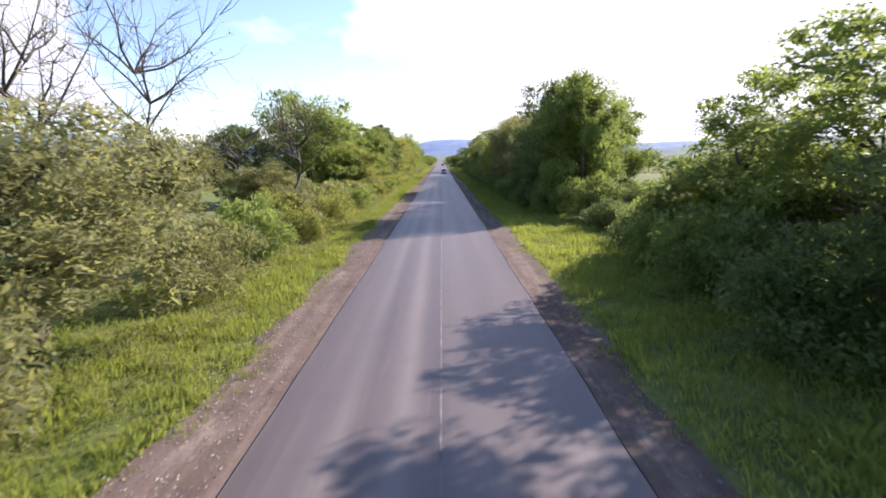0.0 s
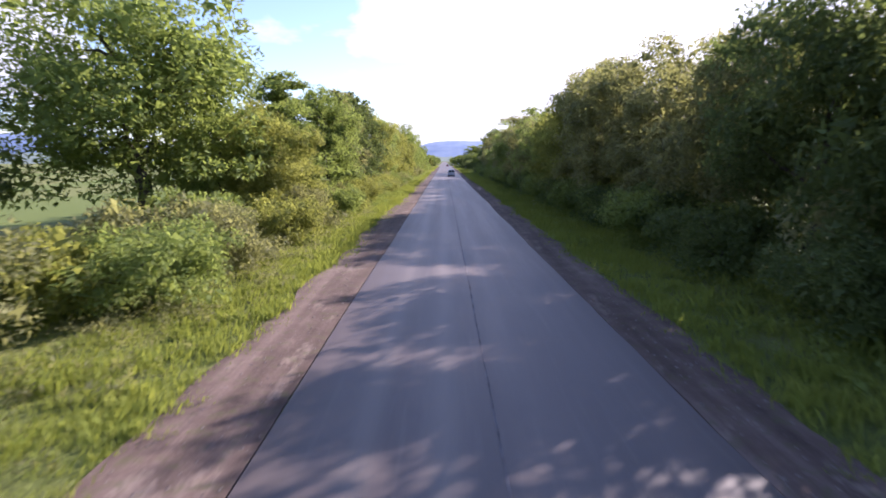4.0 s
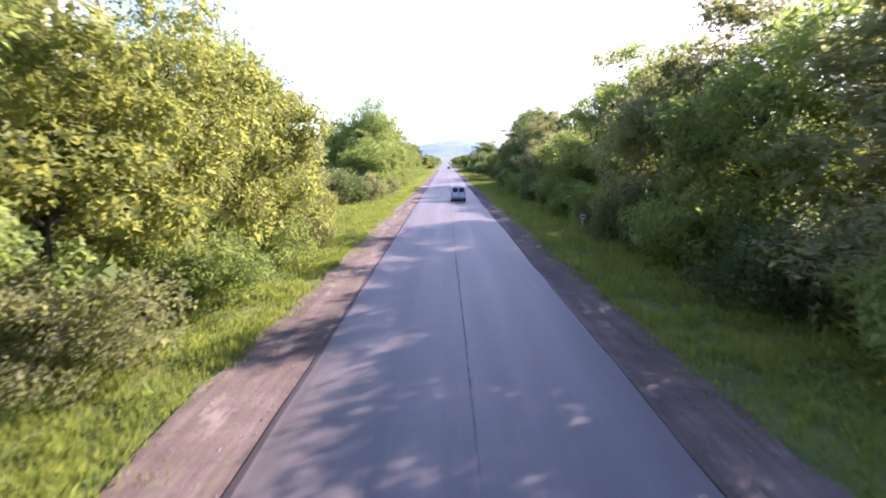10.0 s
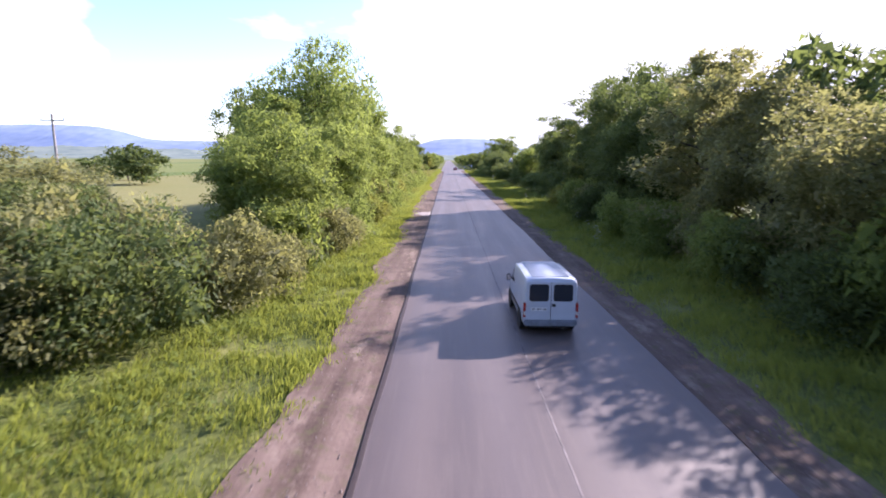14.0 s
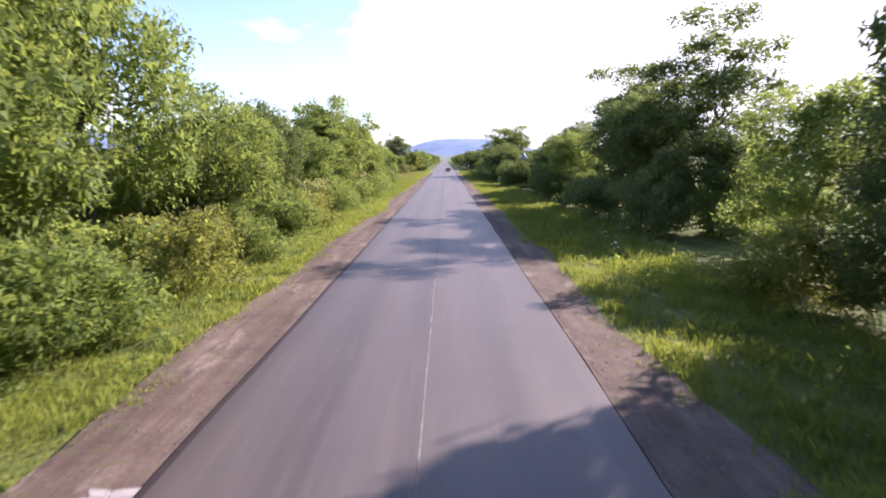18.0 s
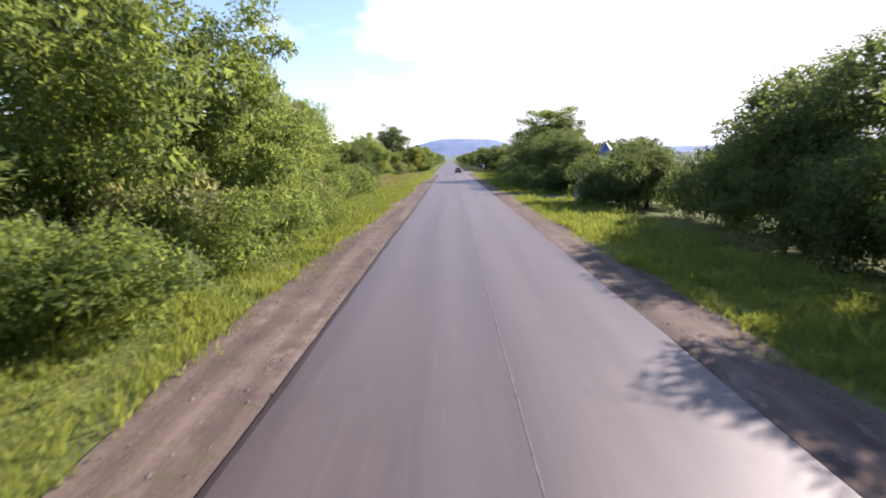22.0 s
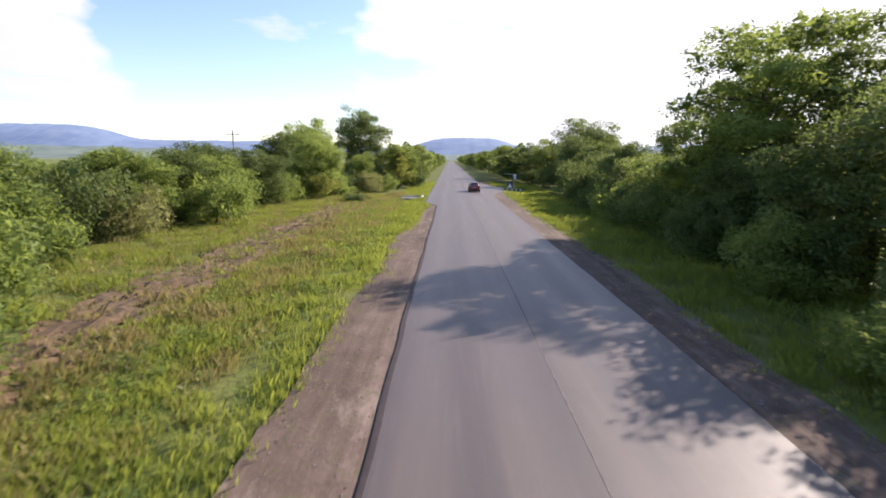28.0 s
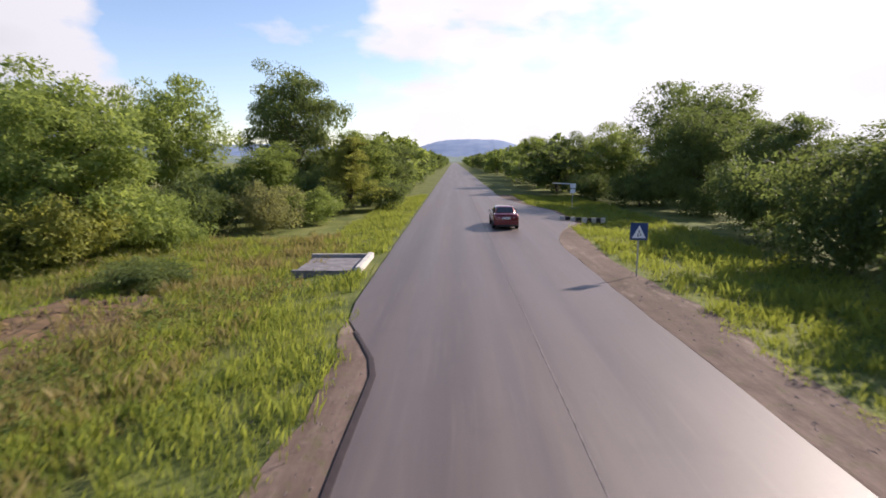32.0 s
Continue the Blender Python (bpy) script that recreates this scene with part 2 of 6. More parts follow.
def mat_dirt():
    m = Mat("shoulder_dirt", 0.95, spec=0.2)
    pos = m.coords(which="World")
    long = m.noise(1.5, 5, m.coords((1.0, 0.06, 1.0), "World"), 0.6)
    lump, spot, grit = m.noise(1.3, 6, pos, 0.65), m.noise(9, 5, pos), m.noise(45, 3, pos, 0.7)
    f = m.math("ADD", m.math("MULTIPLY", long, 0.62), m.math("MULTIPLY", lump, 0.38))
    col = m.ramp(f, [(0.34, (0.074, 0.051, 0.041)), (0.5, (0.138, 0.098, 0.079)), (0.66, (0.230, 0.170, 0.140))])
    # pale washed-out patches and darker damp ones, drawn out along the road
    dust = m.noise(0.75, 6, m.coords((1.1, 0.42, 1.0), "World"), 0.68)
    col = m.mix(m.ramp(dust, [(0.57, (0, 0, 0)), (0.66, (0.75, 0.75, 0.75))]), col, (0.275, 0.215, 0.172))
    col = m.mix(m.ramp(dust, [(0.33, (0.7, 0.7, 0.7)), (0.43, (0, 0, 0))]), col, (0.072, 0.052, 0.043))
    col = m.mix(m.ramp(spot, [(0.55, (0, 0, 0)), (0.78, (0.4, 0.4, 0.4))]), col, (0.24, 0.19, 0.165))
    # thin weeds and moss towards the verge
    weed = m.ramp(m.noise(2.6, 6, pos, 0.7), [(0.52, (0, 0, 0)), (0.64, (0.55, 0.55, 0.55))])
    col = m.mix(weed, col, (0.085, 0.090, 0.035))
    col = m.mix(0.18, col, m.ramp(grit, [(0.3, (0.05, 0.045, 0.045)), (0.72, (0.32, 0.29, 0.27))]), "OVERLAY")
    m.base(col).bump(m.math("ADD", spot, m.math("MULTIPLY", grit, 0.15)), 0.5, 0.025)
    return m.m


def mat_ground():
    m = Mat("grassy_ground", 0.95, spec=0.15)
    a, b, c = m.noise(0.35, 5), m.noise(3.5, 5), m.noise(0.013, 3)
    # kept darker so that gaps in the grass read as shade
    col = m.ramp(a, [(0.3, (0.062, 0.084, 0.020)), (0.5, (0.118, 0.140, 0.036)), (0.7, (0.185, 0.188, 0.058))])
    col = m.mix(m.ramp(b, [(0.45, (0, 0, 0)), (0.8, (0.5, 0.5, 0.5))]), col, (0.065, 0.070, 0.025))
    # fields: long strips, each with its own crop
    cell = m.node("TexVoronoi", Scale=1.0)
    m.nt.links.new(m.coords((0.020, 0.0055, 1.0), "World"), cell.inputs["Vector"])
    crop = m.math("ADD", m.math("MULTIPLY", axis_of(m, cell.outputs["Color"], 0), 0.85), m.math("MULTIPLY", m.noise(0.05, 5), 0.25))
    far = m.ramp(crop, [(0.10, (0.080, 0.125, 0.030)), (0.40, (0.125, 0.155, 0.040)), (0.65, (0.16, 0.17, 0.055)), (0.95, (0.21, 0.19, 0.075))])
    far = m.mix(m.math("MULTIPLY", c, 0.5), far, (0.10, 0.14, 0.035))
    x = m.math("ABSOLUTE", axis_of(m, m.coords(which="World"), 0))
    edge = m.node("MapRange", Value=x, From_Min=24.0, From_Max=34.0)
    col = m.mix(edge.outputs[0], col, far)
    m.base(col).bump(b, 0.8, 0.12)
    return m.m


def mat_leaf(name, dark, mid, light, through=0.55, own=0.40, patch=0.0):
    """Leaves: colour varies by tree, by leaf and in clusters; some of the light passes through."""
    m = Mat(name, 0.62, spec=0.16)
    isl = m.node("NewGeometry").outputs["Random Per Island"]
    obr = m.node("ObjectInfo").outputs["Random"]
    clus = m.noise(0.55, 3)
    f = m.math("ADD", m.math("MULTIPLY", isl, own), m.math("MULTIPLY", clus, 1.02 - own - patch))
    if patch:
        f = m.math("ADD", f, m.math("MULTIPLY", m.noise(0.16, 4), patch))
    f = m.math("ADD", f, m.math("MULTIPLY_ADD", obr, 0.26, -0.15))
    col = m.ramp(f, [(0.18, dark), (0.48, mid), (0.82, light)])
    m.base(col)
    tr = m.node("BsdfTranslucent")
    m.put(tr.inputs["Color"], m.mix(0.5, col, (light[0] * 1.25, light[1] * 1.2, light[2] * 0.6)))
    ms = m.node("MixShader", Fac=through)
    m.nt.links.new(m.b.outputs[0], ms.inputs[1]), m.nt.links.new(tr.outputs[0], ms.inputs[2])
    m.nt.links.new(ms.outputs[0], m.out.inputs[0])
    return m.m


def mat_bark(name, a, b):
    m = Mat(name, 0.9, spec=0.2)
    v = m.coords((6, 6, 1.2))
    m.base(m.ramp(m.noise(1.5, 6, v, 0.7), [(0.3, a), (0.7, b)])).bump(m.noise(3, 5, v), 0.8, 0.04)
    return m.m


def mat_plain(name, col, rough=0.6, metal=0.0, var=0.25, scale=6.0, bump=0.15, coat=0.0):
    m = Mat(name, rough, metal)
    n1 = m.noise(scale, 5, m.coords())
    lo, hi = tuple(c * (1 - var) for c in col), tuple(min(1, c * (1 + var)) for c in col)
    m.base(m.ramp(n1, [(0.3, lo), (0.7, hi)]))
    if bump:
        m.bump(m.noise(scale * 8, 3, m.coords()), bump, 0.01)
    if coat:
        m.b.inputs["Coat Weight"].default_value, m.b.inputs["Coat Roughness"].default_value = coat, 0.05
    return m.m


ASPHALT, DIRT, GROUND = mat_asphalt(), mat_dirt(), mat_ground()
# green, yellow and olive are lifted as sunlit leaves, dark lowered as shaded ones
LEAF = {
    "green": mat_leaf("leaf_green", (0.063, 0.092, 0.031), (0.157, 0.217, 0.063), (0.293, 0.356, 0.112), 0.56, 0.24),
    "yellow": mat_leaf("leaf_yellow_green", (0.084, 0.104, 0.031), (0.200, 0.226, 0.060), (0.332, 0.346, 0.104), 0.56, 0.24),
    "olive": mat_leaf("leaf_olive", (0.076, 0.086, 0.043), (0.186, 0.197, 0.091), (0.335, 0.340, 0.167), 0.54, 0.24),
    "dark": mat_leaf("leaf_dark", (0.038, 0.058, 0.026), (0.092, 0.132, 0.048), (0.185, 0.232, 0.084), 0.50, 0.24),
    "grey": mat_leaf("leaf_grey_green", (0.105, 0.116, 0.072), (0.225, 0.240, 0.150), (0.385, 0.39, 0.26), 0.55, 0.24),
}
GRASS = mat_leaf("grass_blades", (0.084, 0.118, 0.027), (0.190, 0.240, 0.047), (0.322, 0.355, 0.088), 0.46, 0.12, 0.50)
STRAW = mat_leaf("dry_grass_blades", (0.130, 0.118, 0.044), (0.235, 0.205, 0.088), (0.380, 0.320, 0.160), 0.35, 0.2)
BARK = mat_bark("bark", (0.035, 0.028, 0.022), (0.12, 0.10, 0.08))
BARK_PALE = mat_bark("pale_bark", (0.08, 0.07, 0.06), (0.24, 0.21, 0.18))
CONCRETE = mat_plain("concrete", (0.27, 0.255, 0.24), 0.9, var=0.3, scale=2.5, bump=0.4)
WHITEWASH = mat_plain("whitewash", (0.46, 0.44, 0.40), 0.85, var=0.18, scale=3, bump=0.3)
SOIL = mat_plain("ploughed_soil", (0.092, 0.058, 0.030), 0.97, var=0.5, scale=2.2, bump=0.8)
TAR_AND_SHADE = mat_plain("tar_joint", (0.024, 0.014, 0.013), 0.7, var=0.4, scale=4)
BLACK = mat_plain("black_plastic", (0.012, 0.012, 0.013), 0.55, var=0.1)
RUBBER = mat_plain("tyre_rubber", (0.018, 0.018, 0.018), 0.85, var=0.2)


# ---- mesh helpers ----
def mesh_object(name, verts, faces, material, parent=None, smooth=False, label=""):
    """One mesh object from arrays of corners and equal-sized faces."""
    me = bpy.data.meshes.new(name)
    verts, faces = np.asarray(verts, np.float32), np.asarray(faces, np.int32)
    k = faces.shape[1]
    me.vertices.add(len(verts))
    me.vertices.foreach_set("co", verts.ravel())
    me.loops.add(faces.size)
    me.loops.foreach_set("vertex_index", faces.ravel())
    me.polygons.add(len(faces))
    me.polygons.foreach_set("loop_start", np.arange(0, faces.size, k, dtype=np.int32))
    me.polygons.foreach_set("use_smooth", np.full(len(faces), smooth))
    me.update(calc_edges=True)
    me.materials.append(material)
    ob = new(name, me)
    ob.parent = parent
    if label:
        ob["label"] = label
    return ob


def part(name, bm, material, parent=None, label="", smooth=False):
    """Links a bmesh as one mesh object under a thing or a part."""
    bmesh.ops.recalc_face_normals(bm, faces=bm.faces)
    me = bpy.data.meshes.new(name)
    bm.to_mesh(me)
    bm.free()
    if smooth:
        me.polygons.foreach_set("use_smooth", np.full(len(me.polygons), True))
    me.materials.append(material)
    ob = new(name, me)
    ob.parent = parent
    if label:
        ob["label"] = label
    return ob


def box(bm, x0, x1, y0, y1, z0, z1, bevel=0.0):
    r = bmesh.ops.create_cube(bm, size=1.0, matrix=Matrix.LocRotScale(((x0 + x1) / 2, (y0 + y1) / 2, (z0 + z1) / 2), None, (x1 - x0, y1 - y0, z1 - z0)))
    if bevel:
        es = {e for v in r["verts"] for e in v.link_edges}
        bmesh.ops.bevel(bm, geom=list(es), offset=bevel, segments=2, affect="EDGES")
    return bm


def boxed(*a, bevel=0.0):
    return box(bmesh.new(), *a, bevel=bevel)


def rod(bm, a, b, r0, r1=None, n=8):
    a, b = Vector(a), Vector(b)
    r1 = r0 if r1 is None else r1
    m = Matrix.Translation((a + b) / 2) @ (b - a).to_track_quat("Z", "Y").to_matrix().to_4x4()
    bmesh.ops.create_cone(bm, cap_ends=True, segments=n, radius1=r0, radius2=max(r1, 1e-4), depth=(b - a).length, matrix=m)
    return bm


def lathe(profile, n=24, centre=(0, 0, 0)):
    """A solid of revolution about z from (radius, height) pairs."""
    bm = bmesh.new()
    rings = []
    for r, z in profile:
        rings.append([bm.verts.new((centre[0] + r * math.cos(2 * math.pi * i / n), centre[1] + r * math.sin(2 * math.pi * i / n), centre[2] + z)) for i in range(n)])
    for lo, hi in zip(rings, rings[1:]):
        for i in range(n):
            bm.faces.new((lo[i], lo[(i + 1) % n], hi[(i + 1) % n], hi[i]))
    bm.faces.new(rings[0][::-1]), bm.faces.new(rings[-1])
    return bm


def wob(y, k, amp):
    """A gentle, uneven wander along the road."""
    return amp * (noise.noise((y * 0.11, k * 7.3, 0.5)) + 0.6 * noise.noise((y * 0.47, k * 3.1, 4.5)))


# ---- ground, road, shoulders ----
LEFT, RIGHT = -4.0, 3.8


def ground_z(x):
    a = abs(x)
    if a < 5.5:
        return -0.06
    if a < 9.0:
        return -0.06 - 0.30 * (a - 5.5) / 3.5
    return -0.36


def build_ground():
    xs = [-4500, -1500, -500, -200, -90, -50, -34, -26, -20, -16, -13, -11, -9, -8, -7, -6.2, -5.5, -2, 2, 5.5, 6.2, 7, 8, 9, 11, 13, 16, 20, 26, 34, 50, 90, 200, 500, 1500, 4500]
    ys = [-600, -200, -80] + list(range(-30, 560, 6)) + [600, 700, 900, 1300, 2000, 3000, 4700]
    vs = [(x, y, ground_z(x) + (0.12 * noise.noise((x * 0.21, y * 0.19, 2.0)) if 6 < abs(x) < 60 else 0)) for y in ys for x in xs]
    n = len(xs)
    fs = [(j * n + i, j * n + i + 1, (j + 1) * n + i + 1, (j + 1) * n + i) for j in range(len(ys) - 1) for i in range(n - 1)]
    g = mesh_object("ground", vs, fs, GROUND, smooth=True)
    tagged(g, "grassy roadside ground running out into green and straw-coloured fields", "ground", kind="structure")


def strip(name, material, lo, hi, y0, y1, step, z, label, category, thick=0.0, crown=0.012):
    """A long sheet between two edges, functions of y, with a skirt down to the ground."""
    ys = np.arange(y0, y1 + step / 2, step)
    vs, fs = [], []
    for j, y in enumerate(ys):
        a, b = lo(y), hi(y)
        e = min(0.02, (b - a) * 0.1)
        vs += [(a, y, z - thick), (a + e, y, z), (a + (b - a) / 3, y, z + crown), (a + 2 * (b - a) / 3, y, z + crown), (b - e, y, z), (b, y, z - thick)]
        if j:
            o = (j - 1) * 6
            fs += [(o + i, o + i + 1, o + i + 7, o + i + 6) for i in range(5)]
    return tagged(mesh_object(name, vs, fs, material), label, category, kind="structure")


def left_edge(y):
    """The asphalt widens to the verge beyond the culvert."""
    s = min(1.0, max(0.0, (y - 410.5) / 4.0))
    return LEFT + 0.12 * min(1.0, max(0.0, (y - 290.0) / 40.0)) + wob(y, 1, 0.05) - 1.5 * s


def dirt_left(y):
    """The outer edge of the left shoulder, which narrows towards the culvert."""
    return -6.15 + wob(y, 3, 0.55) + 1.15 * min(1.0, max(0.0, (y - 386.0) / 10.0))


def right_edge(y):
    s = min(1.0, max(0.0, (y - 426.0) / 12.0)) * min(1.0, max(0.0, (470.0 - y) / 22.0))
    return RIGHT + wob(y, 2, 0.09) + 3.2 * s * s - 0.12 * min(1.0, max(0.0, (y - 378.0) / 22.0))


def build_road():
    strip("road", ASPHALT, left_edge, right_edge, -60, 1400, 2.0, 0.0, "worn grey asphalt two-lane country road with pale wheel tracks", "road", 0.07)
    strip("shoulder_left", DIRT, dirt_left, lambda y: left_edge(y) - 0.01, -60, 414, 1.0, -0.035, "bare brown dirt and gravel shoulder beside the asphalt", "shoulder", 0.05)
    strip("shoulder_right", DIRT, lambda y: right_edge(y) + 0.01, lambda y: max(right_edge(y) + 0.4, 5.55 + wob(y, 4, 0.55) + 0.6 * math.exp(-((y - 340.5) / 4.5) ** 2)), -60, 470, 1.0, -0.03, "narrow brown gravel shoulder beside the asphalt", "shoulder", 0.05)
    # tarred joint where the newer asphalt ends, its dark strip including the step's painted shadow, and the seam
    # between the lanes
    strip("tar_joint", TAR_AND_SHADE, lambda y: left_edge(y) - 0.075 + wob(y, 9, 0.04), lambda y: left_edge(y) + 0.06 + wob(y * 3, 10, 0.03), 112, 413, 1.0, 0.005, "dark tarred crack with painted step shadow along the edge of the asphalt", "road joint", 0.004, 0.001)
    strip("centre_line", mat_plain("worn_line_paint", (0.130, 0.113, 0.110), 0.8, var=0.5, scale=1.5), lambda y: -0.028 + wob(y, 6, 0.03), lambda y: 0.028 + wob(y, 6, 0.03), -10, 285, 1.5, 0.0145, "worn pale centre line between the two lanes", "road marking", 0.003, 0.001)
    strip("lane_seam", mat_plain("seam", (0.088, 0.074, 0.074), 0.8, var=0.5, scale=3), lambda y: -0.022 + wob(y, 6, 0.03), lambda y: 0.022 + wob(y, 6, 0.03), 285, 470, 1.5, 0.0145, "thin dark seam between the two lanes", "road joint", 0.003, 0.001)


def build_cross_joint():
    """A worn paving joint straight across the newer lane."""
    rng = np.random.default_rng(41)
    xs = np.linspace(0.06, 3.5, 28)
    mid = 279.7 + np.cumsum(rng.normal(0, 0.012, 28))
    vs = [(x, m + d * rng.uniform(0.7, 1.3), 0.0165) for x, m in zip(xs, mid) for d in (-0.045, 0.045)]
    fs = [(2 * i, 2 * i + 2, 2 * i + 3, 2 * i + 1) for i in range(27)]
    tagged(mesh_object("cross_joint", vs, fs, mat_plain("pale_joint", (0.185, 0.160, 0.150), 0.85, var=0.3, scale=3)), "pale worn joint straight across one lane", "road joint", kind="structure")


build_ground()
build_road()
build_cross_joint()


# ---- trees and bushes ----
RNG = np.random.default_rng(7)


def tube(points, radii, n=6):
    """A bent, tapered tube through points."""
    vs, fs = [], []
    for k, (p, r) in enumerate(zip(points, radii)):
        d = Vector(points[min(k + 1, len(points) - 1)]) - Vector(points[max(k - 1, 0)])
        q = d.to_track_quat("Z", "Y")
        for i in range(n):
            a = 2 * math.pi * i / n
            vs.append(Vector(p) + q @ Vector((r * math.cos(a), r * math.sin(a), 0)))
        if k:
            o = (k - 1) * n
            fs += [(o + i, o + (i + 1) % n, o + n + (i + 1) % n, o + n + i) for i in range(n)]
    return vs, fs


def wood(trunk_h, r, limbs, rng, reach, lean=0.25, twigs=0, top=99.0, wide=99.0):
    """Trunk and limbs, as corners and faces. Returns limb tips too."""
    V, F, tips = [], [], []

    def held(p):
        """Keeps wood inside the crown: top is its height, wide its radius."""
        d = math.hypot(p.x, p.y)
        k = min(1.0, wide / max(d, 1e-6))
        return Vector((p.x * k, p.y * k, min(p.z, top - 0.25 * top * min(1.0, d / wide) ** 2)))

    def add(pts, rad, n=6):
        vs, fs = tube(pts, rad, n)
        o = len(V)
        V.extend(vs)
        F.extend([tuple(i + o for i in f) for f in fs])

    pts = [Vector((0, 0, -0.4))]
    for k in range(1, 7):
        pts.append(Vector((rng.normal(0, lean * 0.5) * k / 3, rng.normal(0, lean * 0.5) * k / 3, trunk_h * k / 6)))
    add(pts, [r * (1.25 - 0.18 * k) for k in range(7)], 8)
    for i in range(limbs):
        k = rng.integers(2, 7)
        base, a = pts[k], rng.uniform(0, 2 * math.pi)
        up = rng.uniform(0.25, 1.0)
        length = reach * rng.uniform(0.6, 1.1)
        p, d, lp = base.copy(), Vector((math.cos(a), math.sin(a), up)).normalized(), [base.copy()]
        for s in range(4):
            d = (d + Vector((rng.normal(0, 0.22), rng.normal(0, 0.22), rng.normal(0.10, 0.15)))).normalized()
            p = p + d * length / 4
            p = held(p)
            lp.append(p.copy())
        add(lp, [r * 0.42 * (1 - 0.22 * s) for s in range(5)], 5)
        tips.append(lp[-1])
        for _ in range(twigs):
            s = rng.integers(1, 5)
            q, e, tp = lp[s].copy(), (d + Vector(rng.normal(0, 0.8, 3))).normalized(), [lp[s].copy()]
            for _ in range(3):
                e = (e + Vector(rng.normal(0, 0.25, 3)) + Vector((0, 0, 0.08))).normalized()
                q = q + e * length * 0.16
                q = held(q)
                tp.append(q.copy())
            add(tp, [r * 0.13, r * 0.09, r * 0.06, r * 0.025], 3)
            tips.append(tp[-1])
    return V, F, tips


def leaves(centres, radii, per, size, rng, droop=0.0, flat=0.75):
    """Clusters of pointed leaf sprays: each one pointed blade. A few large ones sit inside each cluster."""
    C = np.repeat(np.asarray(centres), per, 0)
    R = np.repeat(np.asarray(radii), per)[:, None]
    n = len(C)
    d = rng.normal(size=(n, 3))
    d /= np.linalg.norm(d, axis=1, keepdims=True)
    rad = rng.uniform(0.25, 1.0, (n, 1)) ** 0.55
    p = C + d * rad * R * np.array([1, 1, flat])
    s = size * rng.uniform(0.6, 1.35, (n, 1)) * np.where(rad < 0.50, 1.75, 0.66)
    out = d * 0.8 + rng.normal(size=(n, 3)) * 0.75 + np.array([0, 0, -droop])
    out /= np.linalg.norm(out, axis=1, keepdims=True)
    side = np.cross(out, rng.normal(size=(n, 3)) * 0.6 + np.array([0, 0, 1.0]))
    side /= np.linalg.norm(side, axis=1, keepdims=True) + 1e-6
    nrm = np.cross(side, out)
    v = np.stack([p - out * s * 0.45 + side * s * 0.26, p - out * s * 0.30 - side * s * 0.30 + nrm * s * 0.1, p + out * s * 0.65], 1).reshape(-1, 3)
    return v, np.arange(n * 3).reshape(-1, 3)


def crown_clusters(kind, rng, H, R, base):
    """Centres and radii of leaf clusters that fill a crown of height H above base, with lobes and gaps."""
    cs, rs = [], []
    lobes = {"broad": 10, "tall": 10, "round": 12, "bush": 7, "sparse": 11}[kind]
    mid, half = (base + H) / 2, (H - base) / 2
    for i in range(lobes):
        u = (i + 0.5) / lobes
        a = i * 2.4 + rng.uniform(-0.4, 0.4)
        if kind == "tall":
            z, off, lr = base + (H - base) * (0.10 + 0.84 * u), R * 0.48 * (1 - 0.85 * u), R * (0.62 - 0.34 * u)
        elif kind == "bush":
            z, off, lr = H * rng.uniform(0.25, 0.60), R * 0.52, min(R * 0.52, H * 0.40)
        elif kind == "sparse":
            z, off, lr = base + (H - base) * (0.12 + 0.8 * u), R * 0.58 * (1 - 0.45 * u), R * 0.36
        else:
            w = 2 * u - 1  # from the foot of the crown to its top
            flat = math.sqrt(max(0.0, 1 - (0.92 * w) ** 2))
            z, off, lr = mid + half * 0.66 * w, R * 0.58 * flat, R * rng.uniform(0.36, 0.48)
            if kind == "broad" and w < 0:
                off = R * 0.52
        c = np.array([off * math.cos(a), off * math.sin(a), z])
        for _ in range({"sparse": 9, "bush": 12}.get(kind, 12)):
            d = rng.normal(size=3)
            d /= np.linalg.norm(d)
            q = c + d * lr * rng.uniform(0.45, 1.0) * np.array([1, 1, 0.45 if kind == "sparse" else 0.85])
            q[2] = q[2] if q[2] > 0.35 else rng.uniform(0.25, 0.6)
            cs.append(q)
            rs.append(lr * rng.uniform(0.36, 0.60))
    if kind in ("broad", "round"):  # the heart of the crown
        for _ in range(14):
            cs.append(np.array([0, 0, mid]) + rng.normal(size=3) * np.array([R * 0.22, R * 0.22, half * 0.34]))
            rs.append(R * 0.22)
    return cs, rs


PROTO, TRUE_SIZE = {}, {}
